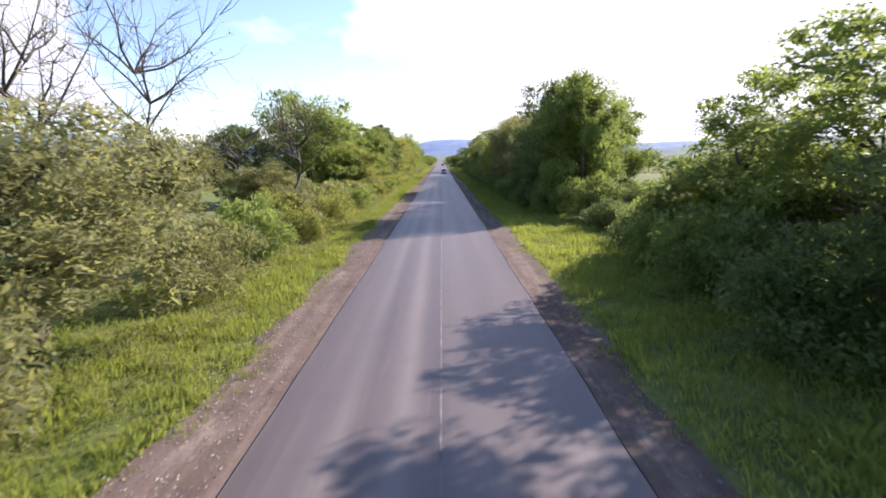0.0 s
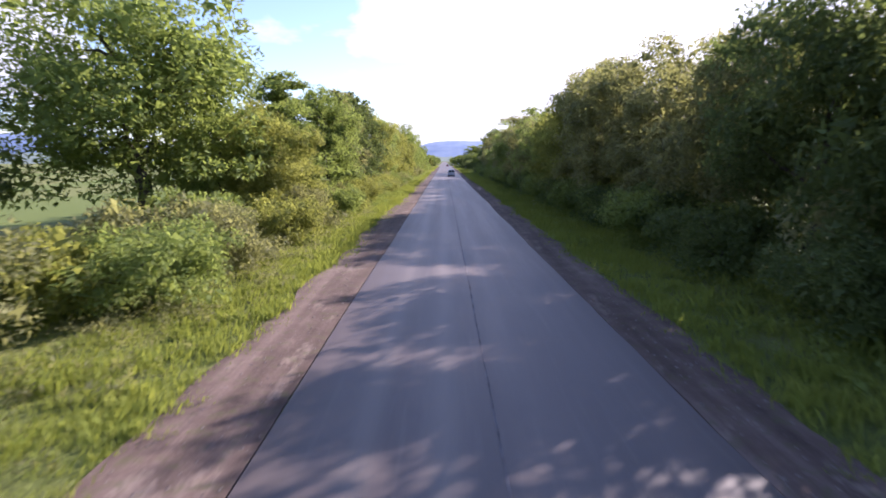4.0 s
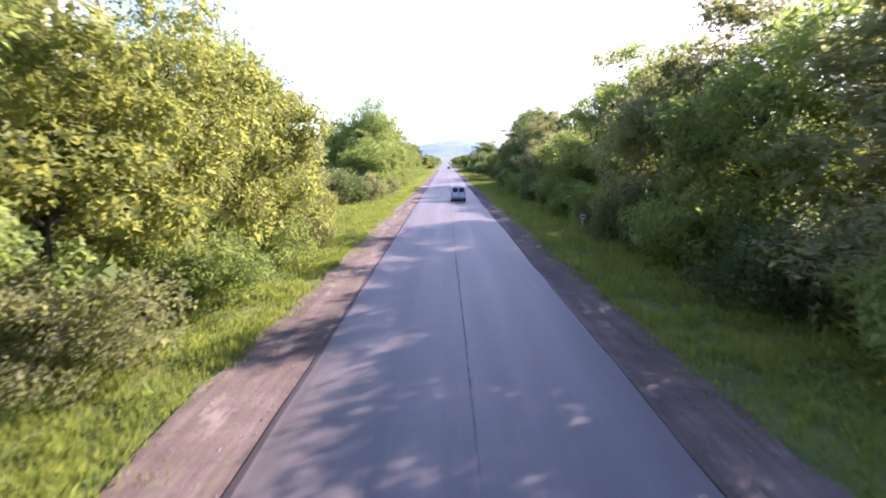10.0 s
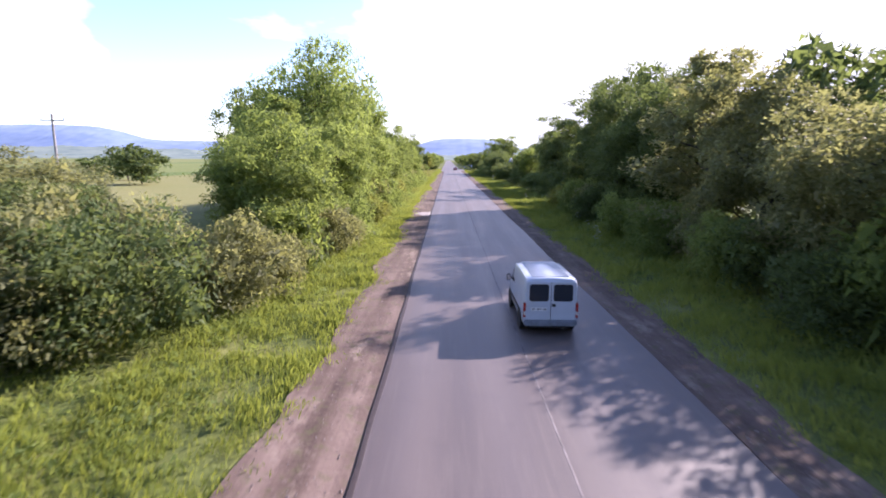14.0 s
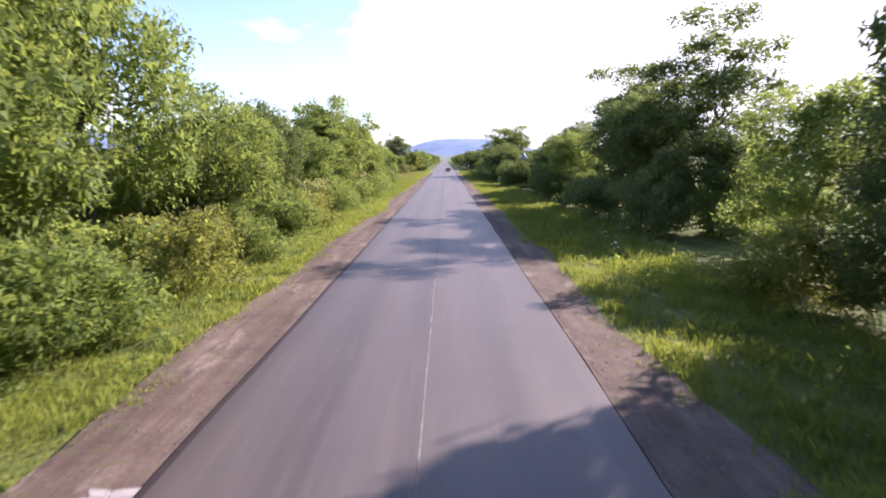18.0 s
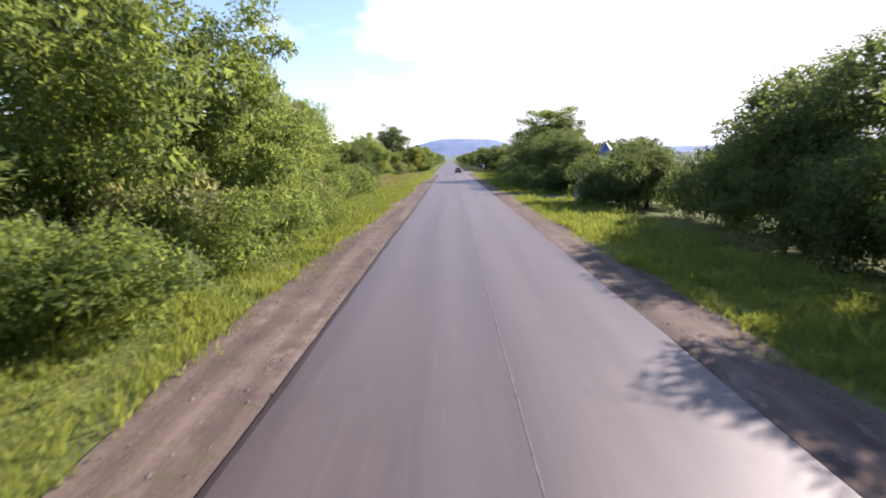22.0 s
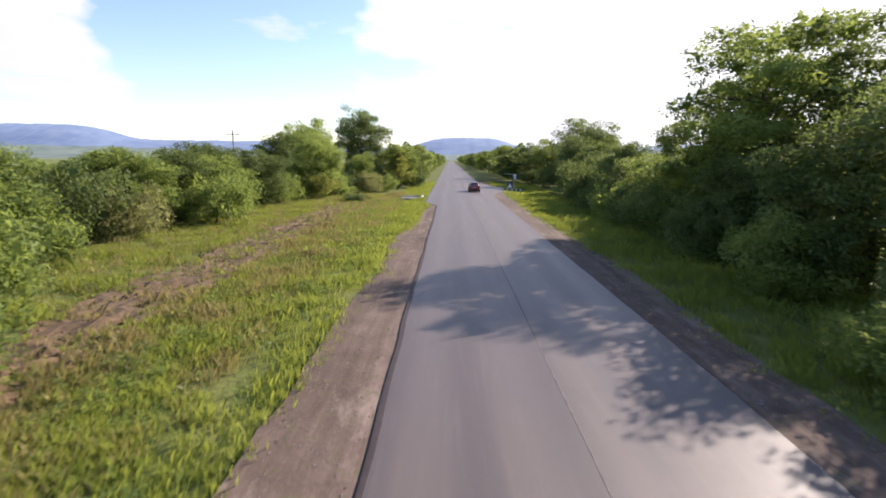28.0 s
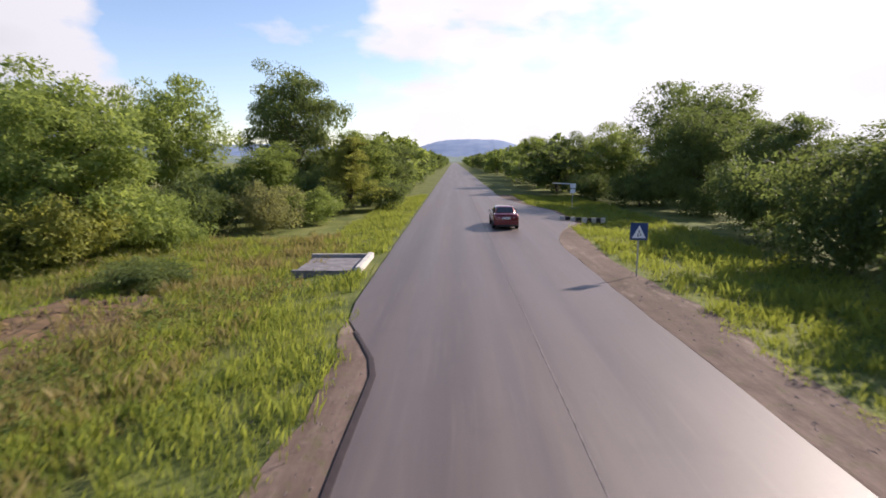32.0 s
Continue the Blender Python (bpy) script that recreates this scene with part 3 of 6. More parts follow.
SPEC = {  # kind: crown, height, radius, crown base, trunk radius, limbs, leaves a cluster, leaf size, droop
    "broad_a": ("broad", 10.0, 3.9, 0.5, 0.22, 9, 200, 0.25, 0.1),
    "broad_b": ("broad", 10.0, 3.9, 0.2, 0.20, 9, 200, 0.245, 0.3),
    "round_a": ("round", 10.0, 4.6, 0.6, 0.26, 10, 196, 0.26, 0.1),
    "tall_a": ("tall", 14.0, 3.8, 0.6, 0.26, 10, 150, 0.30, 0.2),
    "tall_b": ("tall", 14.0, 3.8, 1.4, 0.24, 10, 146, 0.30, 0.0),
    "willow": ("round", 13.0, 5.0, 2.2, 0.30, 12, 230, 0.24, 1.3),
    "sparse": ("sparse", 14.0, 4.6, 3.2, 0.22, 14, 104, 0.29, 0.1),
    "bush_a": ("bush", 3.0, 2.3, 0.0, 0.06, 7, 140, 0.165, 0.0),
    "bush_b": ("bush", 3.0, 2.3, 0.0, 0.06, 7, 140, 0.165, 0.4),
    "bush_far": ("bush", 3.0, 2.3, 0.0, 0.06, 4, 40, 0.30, 0.1),
    "back": ("broad", 9.5, 4.4, 0.2, 0.2, 5, 30, 0.60, 0.1),
    "far": ("broad", 9.0, 4.5, 0.3, 0.2, 5, 18, 0.85, 0.1),
}
WORDS = {
    "green": "fresh green", "yellow": "sunlit yellow-green", "olive": "dull olive", "dark": "dark green", "grey": "silvery grey-green",
}


def make_plant(kind, index):
    crown, H, R, base, tr, limbs, per, size, droop = SPEC[kind]
    rng = np.random.default_rng(100 + index)
    bush = crown == "bush"
    root = new("bush" if bush else "tree")
    V, F, tips = wood(H * (0.42 if bush else 0.60), tr, limbs, rng, R * 0.75, top=H * 0.80, wide=R * 0.66, twigs=0 if kind in ("far", "back") else (2 if crown == "sparse" else 1))
    mesh_object("stem" if bush else "trunk", V, F, BARK, root, True)
    cs, rs = crown_clusters(crown, rng, H, R, base)
    if kind not in ("far", "back"):
        cs += [np.array(t) for t in tips]
        rs += [R * 0.20] * (len(cs) - len(rs))
    v, f = leaves(cs, rs, per, size, rng, droop)
    mesh_object("foliage" if bush else "crown", v, f, LEAF["green"], root)
    TRUE_SIZE[kind] = (float(np.percentile(v[:, 2], 99.6)), float(np.percentile(np.hypot(v[:, 0], v[:, 1]), 97)))
    return root


def plant(kind, x, y, h, r, leaf, label="", turn=None):
    """A tree or bush of that kind, scaled to its height and crown radius, standing on the ground."""
    turn = turn if turn is not None else (x * 37.7 + y * 23.1) % 360
    if kind not in PROTO:
        ob = PROTO[kind] = make_plant(kind, len(PROTO))
    else:
        ob = copy_thing(PROTO[kind], Matrix())
    H, R = TRUE_SIZE[kind]
    ob.matrix_basis = pose(x, y, ground_z(x) - 0.05, 0, 0, turn) @ Matrix.Diagonal((r / R, r / R, h / H, 1))
    bush = SPEC[kind][0] == "bush"
    if not label:
        label = f"{WORDS[leaf]} leafy bush growing along the roadside" if bush else f"{WORDS[leaf]} leafy deciduous tree in the row beside the road"
    tagged(ob, label, "bush" if bush else "tree", "roadside bushes" if bush else "roadside trees")
    for c in ob.children:
        if c.name.startswith(("crown", "foliage")):
            c.material_slots[0].link = "OBJECT"
            c.material_slots[0].material = LEAF[leaf]
    return ob


# ---- planting: the rows on either side, stretch by stretch (kind, x, y, height, crown radius, leaf) ----
def rows_of(items):
    for kind, x, y, h, r, leaf in items:
        if x > 10 and 84 < y < 186 and not kind.startswith("bush"):  # the old, broad-crowned trees of this stretch
            r = r * 1.12
        if x > 10 and y < 250 and leaf == "dark":  # some leaves lightened in colour for the lens veil over the first half
            leaf = ("dark", "green", "dark")[int(x * 7 + y * 3) % 3]
        plant(kind, x, y, h, r * (1.12 if kind.startswith("bush") else 1.08), leaf)


rows_of([  # left, the open start with scrub and a back row
    ("round_a", -13.5, 17, 8.0, 4.6, "olive"), ("bush_b", -11.5, 10, 4.8, 3.2, "olive"), ("bush_a", -11.0, 24, 3.4, 2.4, "olive"),
    ("round_a", -22.0, 42, 9.0, 4.2, "olive"), ("broad_a", -27.0, 26, 9.0, 4.0, "green"), ("broad_b", -17.0, 51, 6.0, 3.4, "olive"),
    ("bush_a", -12.0, 33, 3.0, 2.6, "green"), ("bush_b", -10.8, 41, 2.6, 2.2, "yellow"), ("bush_a", -13.5, 47, 3.6, 2.8, "olive"),
    ("bush_b", -11.0, 54, 2.8, 2.4, "yellow"), ("bush_a", -14.0, 60, 4.0, 3.0, "olive"), ("bush_b", -11.0, 67, 3.0, 2.6, "green"),
    ("round_a", -20.5, 84, 16.4, 7.8, "green"), ("broad_a", -28.0, 74, 11.0, 5.0, "dark"),
])
rows_of([
    ("bush_a", -11.5, 74, 3.2, 2.6, "olive"), ("broad_b", -14.0, 90, 9.0, 3.6, "yellow"), ("bush_b", -10.6, 81, 2.8, 2.4, "yellow"),
    ("bush_a", -11.0, 88, 3.2, 2.4, "olive"), ("tall_b", -15.5, 97, 12.5, 4.2, "green"), ("bush_b", -10.4, 95, 2.8, 2.3, "green"),
    ("broad_a", -13.2, 104, 11.8, 3.9, "green"), ("bush_a", -10.6, 102, 2.8, 2.3, "yellow"), ("tall_a", -13.5, 112, 12.8, 3.9, "olive"),
    ("bush_b", -10.6, 109, 3.2, 2.5, "yellow"), ("tall_a", -13.0, 120, 13.6, 3.8, "dark"), ("bush_a", -10.5, 116, 2.8, 2.4, "green"),
    ("tall_b", -13.2, 128, 13.6, 3.9, "dark"), ("bush_b", -10.4, 123, 3.2, 2.5, "yellow"),
])
rows_of([
    ("broad_b", -12.8, 135, 13.2, 3.9, "yellow"), ("bush_a", -10.2, 130, 2.8, 2.3, "yellow"), ("broad_a", -13.0, 142, 12.2, 3.8, "green"),
    ("bush_b", -10.4, 138, 3.0, 2.4, "green"), ("broad_b", -12.6, 149, 11.6, 3.8, "yellow"), ("bush_a", -10.2, 146, 3.0, 2.4, "olive"),
    ("round_a", -12.8, 156, 12.0, 4.2, "yellow"), ("bush_b", -10.3, 153, 3.0, 2.5, "green"), ("broad_b", -11.6, 161.5, 12.6, 4.2, "yellow"),
    ("bush_a", -10.2, 160, 3.2, 2.5, "green"), ("broad_b", -13.6, 171, 5.6, 3.2, "yellow"), ("bush_a", -12.2, 175.5, 4.4, 2.7, "yellow"), ("bush_b", -14.4, 181, 3.6, 2.6, "olive"), ("bush_b", -10.4, 167, 3.2, 2.4, "olive"),
    ("willow", -20.8, 189.5, 14.2, 6.6, "grey"), ("broad_a", -15.6, 176.5, 5.6, 3.0, "yellow"),
])
rows_of([  # left, the gap with low scrub, then the tall group
    ("bush_a", -21.0, 184, 3.2, 2.8, "dark"), ("bush_b", -17.6, 194, 4.2, 3.2, "dark"), ("bush_a", -15.6, 198, 4.4, 3.0, "olive"), ("bush_b", -19.4, 199.5, 4.6, 3.2, "dark"), ("bush_a", -17.4, 204.5, 4.8, 3.2, "olive"), ("bush_b", -23.0, 196, 4.2, 3.2, "green"), ("broad_b", -21.6, 208, 6.4, 3.2, "olive"),
    ("bush_b", -13.6, 200, 4.4, 3.4, "dark"), ("bush_a", -11.6, 204, 3.8, 2.8, "olive"), ("broad_a", -20.0, 206, 5.0, 2.6, "dark"),
    ("bush_b", -10.8, 206, 2.6, 2.2, "olive"), ("broad_b", -12.6, 212, 7.0, 3.0, "green"), ("round_a", -12.6, 215, 8.6, 3.6, "green"),
    ("tall_b", -16.5, 229, 9.4, 3.8, "dark"), ("tall_a", -15.0, 223, 10.4, 3.8, "green"), ("bush_a", -10.2, 216, 3.0, 2.5, "olive"),
    ("bush_b", -10.2, 222, 3.4, 2.6, "green"), ("broad_a", -12.4, 229, 8.8, 3.6, "green"),
])
rows_of([
    ("round_a", -15.4, 237, 16.8, 5.4, "green"), ("round_a", -23.0, 242, 13.4, 4.4, "dark"), ("bush_a", -10.0, 231, 2.8, 2.4, "yellow"), ("broad_a", -14.2, 247, 14.4, 4.6, "green"),
    ("bush_b", -9.8, 238, 2.8, 2.4, "green"), ("broad_b", -12.0, 241, 10.0, 3.6, "green"), ("bush_a", -10.0, 246, 3.0, 2.5, "green"),
    ("broad_a", -14.5, 255, 14.0, 4.2, "green"), ("bush_b", -10.0, 253, 3.2, 2.5, "yellow"), ("round_a", -12.0, 261, 8.8, 3.4, "green"),
    ("bush_a", -9.8, 259, 2.6, 2.3, "green"), ("broad_b", -13.6, 268, 8.4, 3.2, "green"), ("bush_b", -10.2, 266, 2.8, 2.4, "green"),
    ("broad_a", -19.0, 272, 8.0, 3.0, "dark"), ("bush_a", -10.0, 273, 2.8, 2.4, "yellow"),
])
rows_of([
    ("broad_a", -14.4, 277, 9.6, 3.0, "dark"), ("bush_b", -10.2, 280, 3.0, 2.5, "green"), ("broad_b", -13.2, 284, 7.8, 3.2, "green"),
    ("bush_a", -10.0, 287, 3.2, 2.5, "green"), ("round_a", -20.5, 296, 6.6, 3.2, "dark"), ("tall_b", -12.8, 291, 9.4, 3.2, "green"),
    ("bush_b", -10.2, 294, 3.0, 2.5, "green"), ("round_a", -14.8, 301, 12.8, 4.4, "green"), ("bush_a", -10.2, 301, 3.4, 2.6, "green"),
    ("tall_b", -17.5, 308, 12.6, 4.0, "dark"), ("broad_b", -12.2, 309, 11.4, 3.6, "green"), ("bush_b", -10.2, 308, 3.2, 2.5, "green"),
    ("broad_a", -13.0, 317, 7.8, 3.4, "green"), ("bush_a", -10.2, 315, 2.8, 2.4, "green"),
])
rows_of([
    ("sparse", -15.5, 324, 8.4, 3.2, "grey"), ("tall_a", -13.4, 327, 8.8, 2.8, "green"), ("bush_b", -12.0, 322, 2.8, 2.5, "olive"),
    ("broad_b", -14.0, 334, 7.0, 3.0, "green"), ("bush_a", -13.0, 330, 2.8, 2.4, "green"), ("bush_b", -12.6, 337, 3.4, 2.6, "dark"),
    ("round_a", -19.8, 349, 11.8, 4.2, "green"), ("bush_a", -12.8, 343, 3.6, 2.8, "green"), ("bush_b", -12.6, 350, 3.4, 2.7, "dark"),
    ("broad_a", -15.4, 356, 6.4, 3.2, "dark"), ("bush_a", -15.6, 363, 4.2, 3.0, "green"), ("bush_b", -19.5, 369, 4.6, 3.2, "green"),
    ("bush_a", -24.0, 377, 4.6, 3.4, "green"), ("bush_b", -21.6, 395.5, 4.2, 3.0, "green"), ("bush_b", -27.0, 386, 5.0, 3.6, "dark"),
])
rows_of([  # left, scrub behind the grass field, then the group by the culvert
    ("broad_b", -29.0, 396, 6.0, 3.6, "dark"), ("bush_a", -26.5, 404, 5.0, 3.4, "green"), ("broad_a", -28.0, 413, 6.4, 3.6, "dark"),
    ("broad_b", -20.8, 425, 9.6, 3.6, "green"), ("bush_a", -19.0, 429, 3.2, 2.6, "green"), ("bush_b", -20.6, 422.5, 3.4, 3.0, "yellow"), ("bush_a", -23.4, 424, 3.8, 2.8, "green"), ("broad_a", -26.4, 391, 6.0, 3.8, "green"), ("bush_b", -24.2, 388, 3.6, 2.6, "olive"), ("broad_b", -26.0, 396.5, 6.6, 3.4, "dark"), ("bush_a", -23.6, 401, 3.4, 2.8, "green"), ("broad_a", -25.6, 403, 5.8, 3.8, "green"), ("broad_a", -27.6, 408, 6.8, 3.2, "dark"), ("broad_b", -24.2, 411.5, 6.2, 3.6, "dark"), ("broad_a", -31.0, 384, 6.4, 3.6, "green"), ("broad_a", -26.5, 430, 9.0, 4.0, "dark"),
    # the low dark bush at (-14.2, 419.6) stands in for a shaded hollow
    ("round_a", -27.2, 446, 12.0, 4.6, "green"), ("bush_a", -15.4, 437, 3.4, 2.4, "olive"), ("bush_a", -14.6, 447, 3.4, 2.8, "dark"), ("bush_b", -17.6, 453, 4.4, 3.2, "dark"), ("bush_a", -13.4, 441, 2.8, 2.2, "green"), ("bush_b", -22.0, 441, 4.4, 3.4, "dark"), ("bush_b", -14.2, 419.6, 1.1, 1.7, "dark"), ("bush_a", -20.0, 434, 3.4, 3.0, "dark"), ("bush_b", -23.0, 416, 3.6, 3.0, "green"), ("broad_b", -18.0, 444, 6.4, 3.0, "green"),
    ("willow", -20.3, 461, 15.2, 5.5, "dark"), ("tall_b", -11.8, 449, 7.0, 2.4, "yellow"), ("broad_a", -12.2, 458, 8.0, 3.2, "green"),
    ("bush_b", -9.2, 452, 3.0, 2.4, "dark"), ("broad_b", -10.6, 468, 7.6, 3.4, "dark"),
])
rows_of([  # right, the start
    ("broad_a", 14.6, 12, 10.4, 3.8, "dark"), ("sparse", 16.4, 19.5, 12.0, 4.4, "green"), ("sparse", 15.6, 25.5, 10.4, 3.8, "green"), ("round_a", 16.8, 23, 6.4, 3.6, "green"), ("broad_a", 15.4, 30.5, 6.4, 3.0, "dark"), ("bush_b", 12.6, 28, 3.4, 2.4, "dark"),
    ("bush_a", 11.6, 15, 4.0, 2.8, "dark"), ("bush_b", 11.8, 23, 3.8, 2.7, "dark"), ("bush_a", 13.4, 32, 4.0, 2.8, "dark"), ("broad_b", 19.6, 30.5, 8.4, 3.4, "green"),
    ("bush_b", 16.8, 38, 3.4, 2.8, "green"), ("bush_a", 14.6, 45, 2.6, 2.3, "dark"), ("bush_b", 17.4, 42.6, 2.5, 2.5, "green"), ("bush_a", 20.4, 46, 2.7, 2.8, "olive"), ("bush_b", 21.6, 52.5, 2.7, 2.8, "dark"), ("broad_a", 15.0, 57.0, 14.4, 4.4, "green"), ("bush_a", 14.6, 51.5, 4.6, 2.8, "dark"), ("bush_b", 17.6, 50, 3.8, 2.8, "dark"),
    ("broad_a", 13.8, 62, 15.0, 4.6, "dark"), ("broad_b", 20.8, 66, 12.8, 4.4, "dark"), ("round_a", 13.6, 70, 12.2, 4.0, "dark"),
    ("bush_b", 11.8, 56, 3.6, 2.5, "dark"), ("bush_a", 11.2, 64, 3.2, 2.5, "dark"),
])
# right, to about y 220: olive and green leaves imitate glare veiling the row
rows_of([
    ("broad_a", 13.8, 77, 11.4, 3.9, "olive"), ("broad_b", 14.2, 84, 11.2, 3.8, "olive"), ("bush_a", 11.0, 72, 3.2, 2.5, "dark"),
    ("broad_b", 14.4, 91, 13.2, 4.2, "olive"), ("bush_b", 11.2, 80, 3.4, 2.5, "green"), ("broad_a", 13.9, 98, 13.4, 4.2, "olive"),
    ("bush_a", 11.2, 88, 3.4, 2.5, "dark"), ("broad_a", 14.4, 105, 13.6, 4.2, "yellow"), ("bush_b", 11.2, 96, 3.2, 2.5, "green"),
    ("broad_b", 14.2, 112, 12.8, 4.2, "yellow"), ("bush_a", 11.2, 104, 3.4, 2.5, "dark"), ("round_a", 14.2, 119, 10.8, 4.0, "green"),
    ("bush_b", 11.2, 112, 3.4, 2.5, "green"), ("broad_a", 14.0, 126, 10.6, 3.8, "olive"),
])
rows_of([
    ("bush_a", 11.2, 120, 3.4, 2.5, "dark"), ("broad_b", 14.2, 133, 11.0, 3.8, "green"), ("bush_b", 11.2, 128, 3.6, 2.5, "green"),
    ("sparse", 16.4, 139, 13.4, 4.4, "green"), ("broad_a", 13.6, 141, 10.6, 3.8, "olive"), ("bush_a", 11.2, 136, 3.4, 2.5, "dark"),
    ("tall_a", 14.6, 150, 12.8, 4.0, "olive"), ("bush_b", 11.2, 144, 3.6, 2.5, "green"), ("broad_b", 14.2, 157, 12.4, 4.0, "green"),
    ("bush_a", 11.2, 152, 3.6, 2.5, "dark"), ("sparse", 16.0, 164, 14.6, 4.6, "olive"), ("broad_a", 14.0, 168, 11.2, 3.8, "olive"),
    ("bush_b", 11.4, 160, 3.6, 2.5, "green"), ("sparse", 15.4, 175, 13.6, 4.2, "green"),
])
rows_of([
    ("bush_a", 11.6, 168, 3.6, 2.5, "dark"), ("sparse", 14.6, 183, 12.8, 4.0, "green"), ("sparse", 18.0, 184, 15.2, 4.6, "olive"), ("bush_b", 12.0, 176, 3.6, 2.6, "green"),
    ("broad_b", 14.4, 190, 8.4, 3.6, "green"), ("bush_a", 11.8, 184, 3.6, 2.5, "dark"), ("broad_a", 14.6, 197, 8.6, 3.6, "green"),
    ("bush_b", 11.8, 192, 3.4, 2.5, "green"), ("round_a", 14.2, 204, 9.0, 3.8, "olive"), ("bush_a", 11.6, 200, 3.4, 2.5, "dark"),
    ("broad_b", 14.4, 211, 11.4, 3.8, "olive"), ("bush_b", 11.8, 208, 3.6, 2.5, "green"), ("tall_b", 15.0, 219, 13.0, 4.2, "olive"),
    ("bush_a", 11.8, 216, 3.4, 2.5, "dark"), ("broad_b", 16.6, 227, 12.8, 4.2, "dark"),
])
rows_of([
    ("broad_a", 18.4, 234, 14.6, 4.4, "dark"), ("broad_b", 14.6, 233, 10.4, 3.6, "dark"), ("bush_b", 11.8, 224, 3.4, 2.5, "green"), ("broad_b", 17.4, 241.5, 15.4, 4.6, "dark"),
    ("bush_a", 12.0, 233, 3.4, 2.5, "dark"), ("bush_b", 12.6, 242, 3.8, 2.7, "dark"), ("broad_a", 18.4, 249, 15.6, 4.4, "dark"), ("broad_b", 15.0, 247, 9.4, 3.4, "dark"),
    ("broad_a", 18.0, 258, 8.6, 3.4, "green"), ("bush_a", 13.0, 251, 3.2, 2.4, "yellow"), ("bush_b", 19.5, 266, 4.4, 2.8, "green"), ("bush_a", 23.5, 271, 4.2, 3.0, "green"),
    ("sparse", 21.0, 275, 15.6, 5.0, "dark"), ("broad_a", 17.4, 280, 10.4, 3.8, "dark"), ("sparse", 18.6, 277, 12.4, 3.6, "dark"), ("bush_b", 16.8, 272, 4.8, 3.0, "dark"), ("bush_a", 14.6, 268, 4.2, 2.8, "dark"), ("broad_a", 18.4, 268.5, 7.0, 3.4, "dark"),
    ("sparse", 20.4, 290, 14.2, 5.4, "dark"), ("sparse", 19.0, 286, 11.6, 4.4, "dark"), ("bush_b", 14.2, 277, 3.8, 2.8, "dark"),
])
rows_of([
    ("broad_a", 15.8, 298, 8.2, 3.6, "green"), ("bush_a", 14.6, 287, 3.4, 2.7, "dark"), ("broad_b", 20.6, 316.5, 10.4, 4.2, "dark"), ("bush_a", 13.4, 332, 5.2, 2.4, "dark"), ("bush_b", 13.6, 328, 4.6, 2.4, "dark"),
    ("bush_b", 14.0, 296, 3.6, 2.7, "dark"), ("bush_a", 14.2, 303, 4.8, 2.7, "dark"), ("broad_b", 17.8, 308.5, 10.2, 4.0, "dark"), ("bush_b", 16.6, 302.5, 5.0, 3.0, "dark"), ("broad_a", 15.6, 308.5, 6.2, 3.0, "dark"), ("bush_b", 16.2, 314, 5.4, 3.2, "dark"),
    ("bush_a", 17.6, 321, 5.0, 3.2, "dark"), ("broad_b", 16.6, 330, 5.8, 3.4, "dark"), ("bush_a", 13.0, 333.2, 4.3, 2.4, "dark"), ("bush_b", 17.4, 335.2, 5.2, 2.9, "dark"),
    ("bush_b", 18.0, 333, 4.2, 3.0, "green"), ("broad_a", 21.5, 348, 7.0, 3.6, "dark"), ("broad_b", 15.6, 349.8, 7.4, 3.2, "dark"), ("bush_b", 12.4, 347.4, 3.6, 2.2, "dark"),
    ("bush_a", 11.0, 352, 3.0, 2.4, "dark"), ("bush_b", 9.2, 358, 2.6, 2.2, "green"),
])
rows_of([
    ("round_a", 14.4, 359, 8.2, 3.8, "dark"), ("bush_a", 8.6, 364, 2.4, 2.0, "green"), ("broad_a", 16.0, 366, 8.6, 3.8, "dark"),
    ("bush_b", 11.6, 366, 3.4, 2.6, "dark"), ("broad_b", 14.6, 374, 9.0, 3.8, "dark"), ("bush_a", 11.8, 374, 3.4, 2.6, "green"),
    ("sparse", 16.4, 385, 13.6, 5.2, "green"), ("sparse", 20.5, 384, 13.0, 4.6, "dark"), ("broad_a", 14.2, 382, 5.6, 2.9, "dark"), ("bush_b", 12.0, 382, 3.6, 2.6, "dark"),
    ("broad_b", 16.2, 392, 9.4, 3.6, "green"), ("sparse", 19.8, 390, 14.4, 5.0, "green"), ("bush_a", 12.6, 390, 3.8, 2.7, "dark"), ("broad_b", 16.4, 399, 6.4, 3.2, "green"),
    ("bush_b", 13.4, 398, 3.8, 2.7, "green"), ("bush_a", 14.4, 406, 5.4, 3.2, "dark"),
])
rows_of([
    ("broad_a", 17.4, 412, 7.2, 3.6, "dark"), ("bush_b", 14.0, 414, 5.2, 3.0, "dark"), ("bush_a", 15.0, 422, 5.6, 3.2, "dark"),
    ("broad_b", 18.6, 424, 6.4, 3.4, "dark"), ("bush_b", 17.0, 431, 5.0, 3.2, "dark"), ("broad_a", 21.0, 438, 7.8, 3.8, "dark"),
    ("round_a", 25.0, 460, 13.2, 6.6, "dark"), ("round_a", 21.0, 450, 9.6, 3.8, "dark"), ("round_a", 19.5, 472, 9.6, 4.2, "green"), ("broad_b", 16.5, 484, 9.2, 4.0, "dark"),
    ("bush_a", 20.0, 446, 3.6, 3.0, "dark"), ("bush_b", 17.6, 456, 3.8, 3.0, "dark"), ("bush_a", 21.8, 459, 4.4, 3.4, "dark"), ("bush_b", 24.5, 470, 4.4, 3.6, "dark"), ("bush_a", 17.8, 474, 4.0, 3.2, "dark"), ("bush_b", 15.0, 464, 3.4, 2.8, "dark"), ("broad_a", 13.0, 494, 8.8, 3.8, "green"),
])


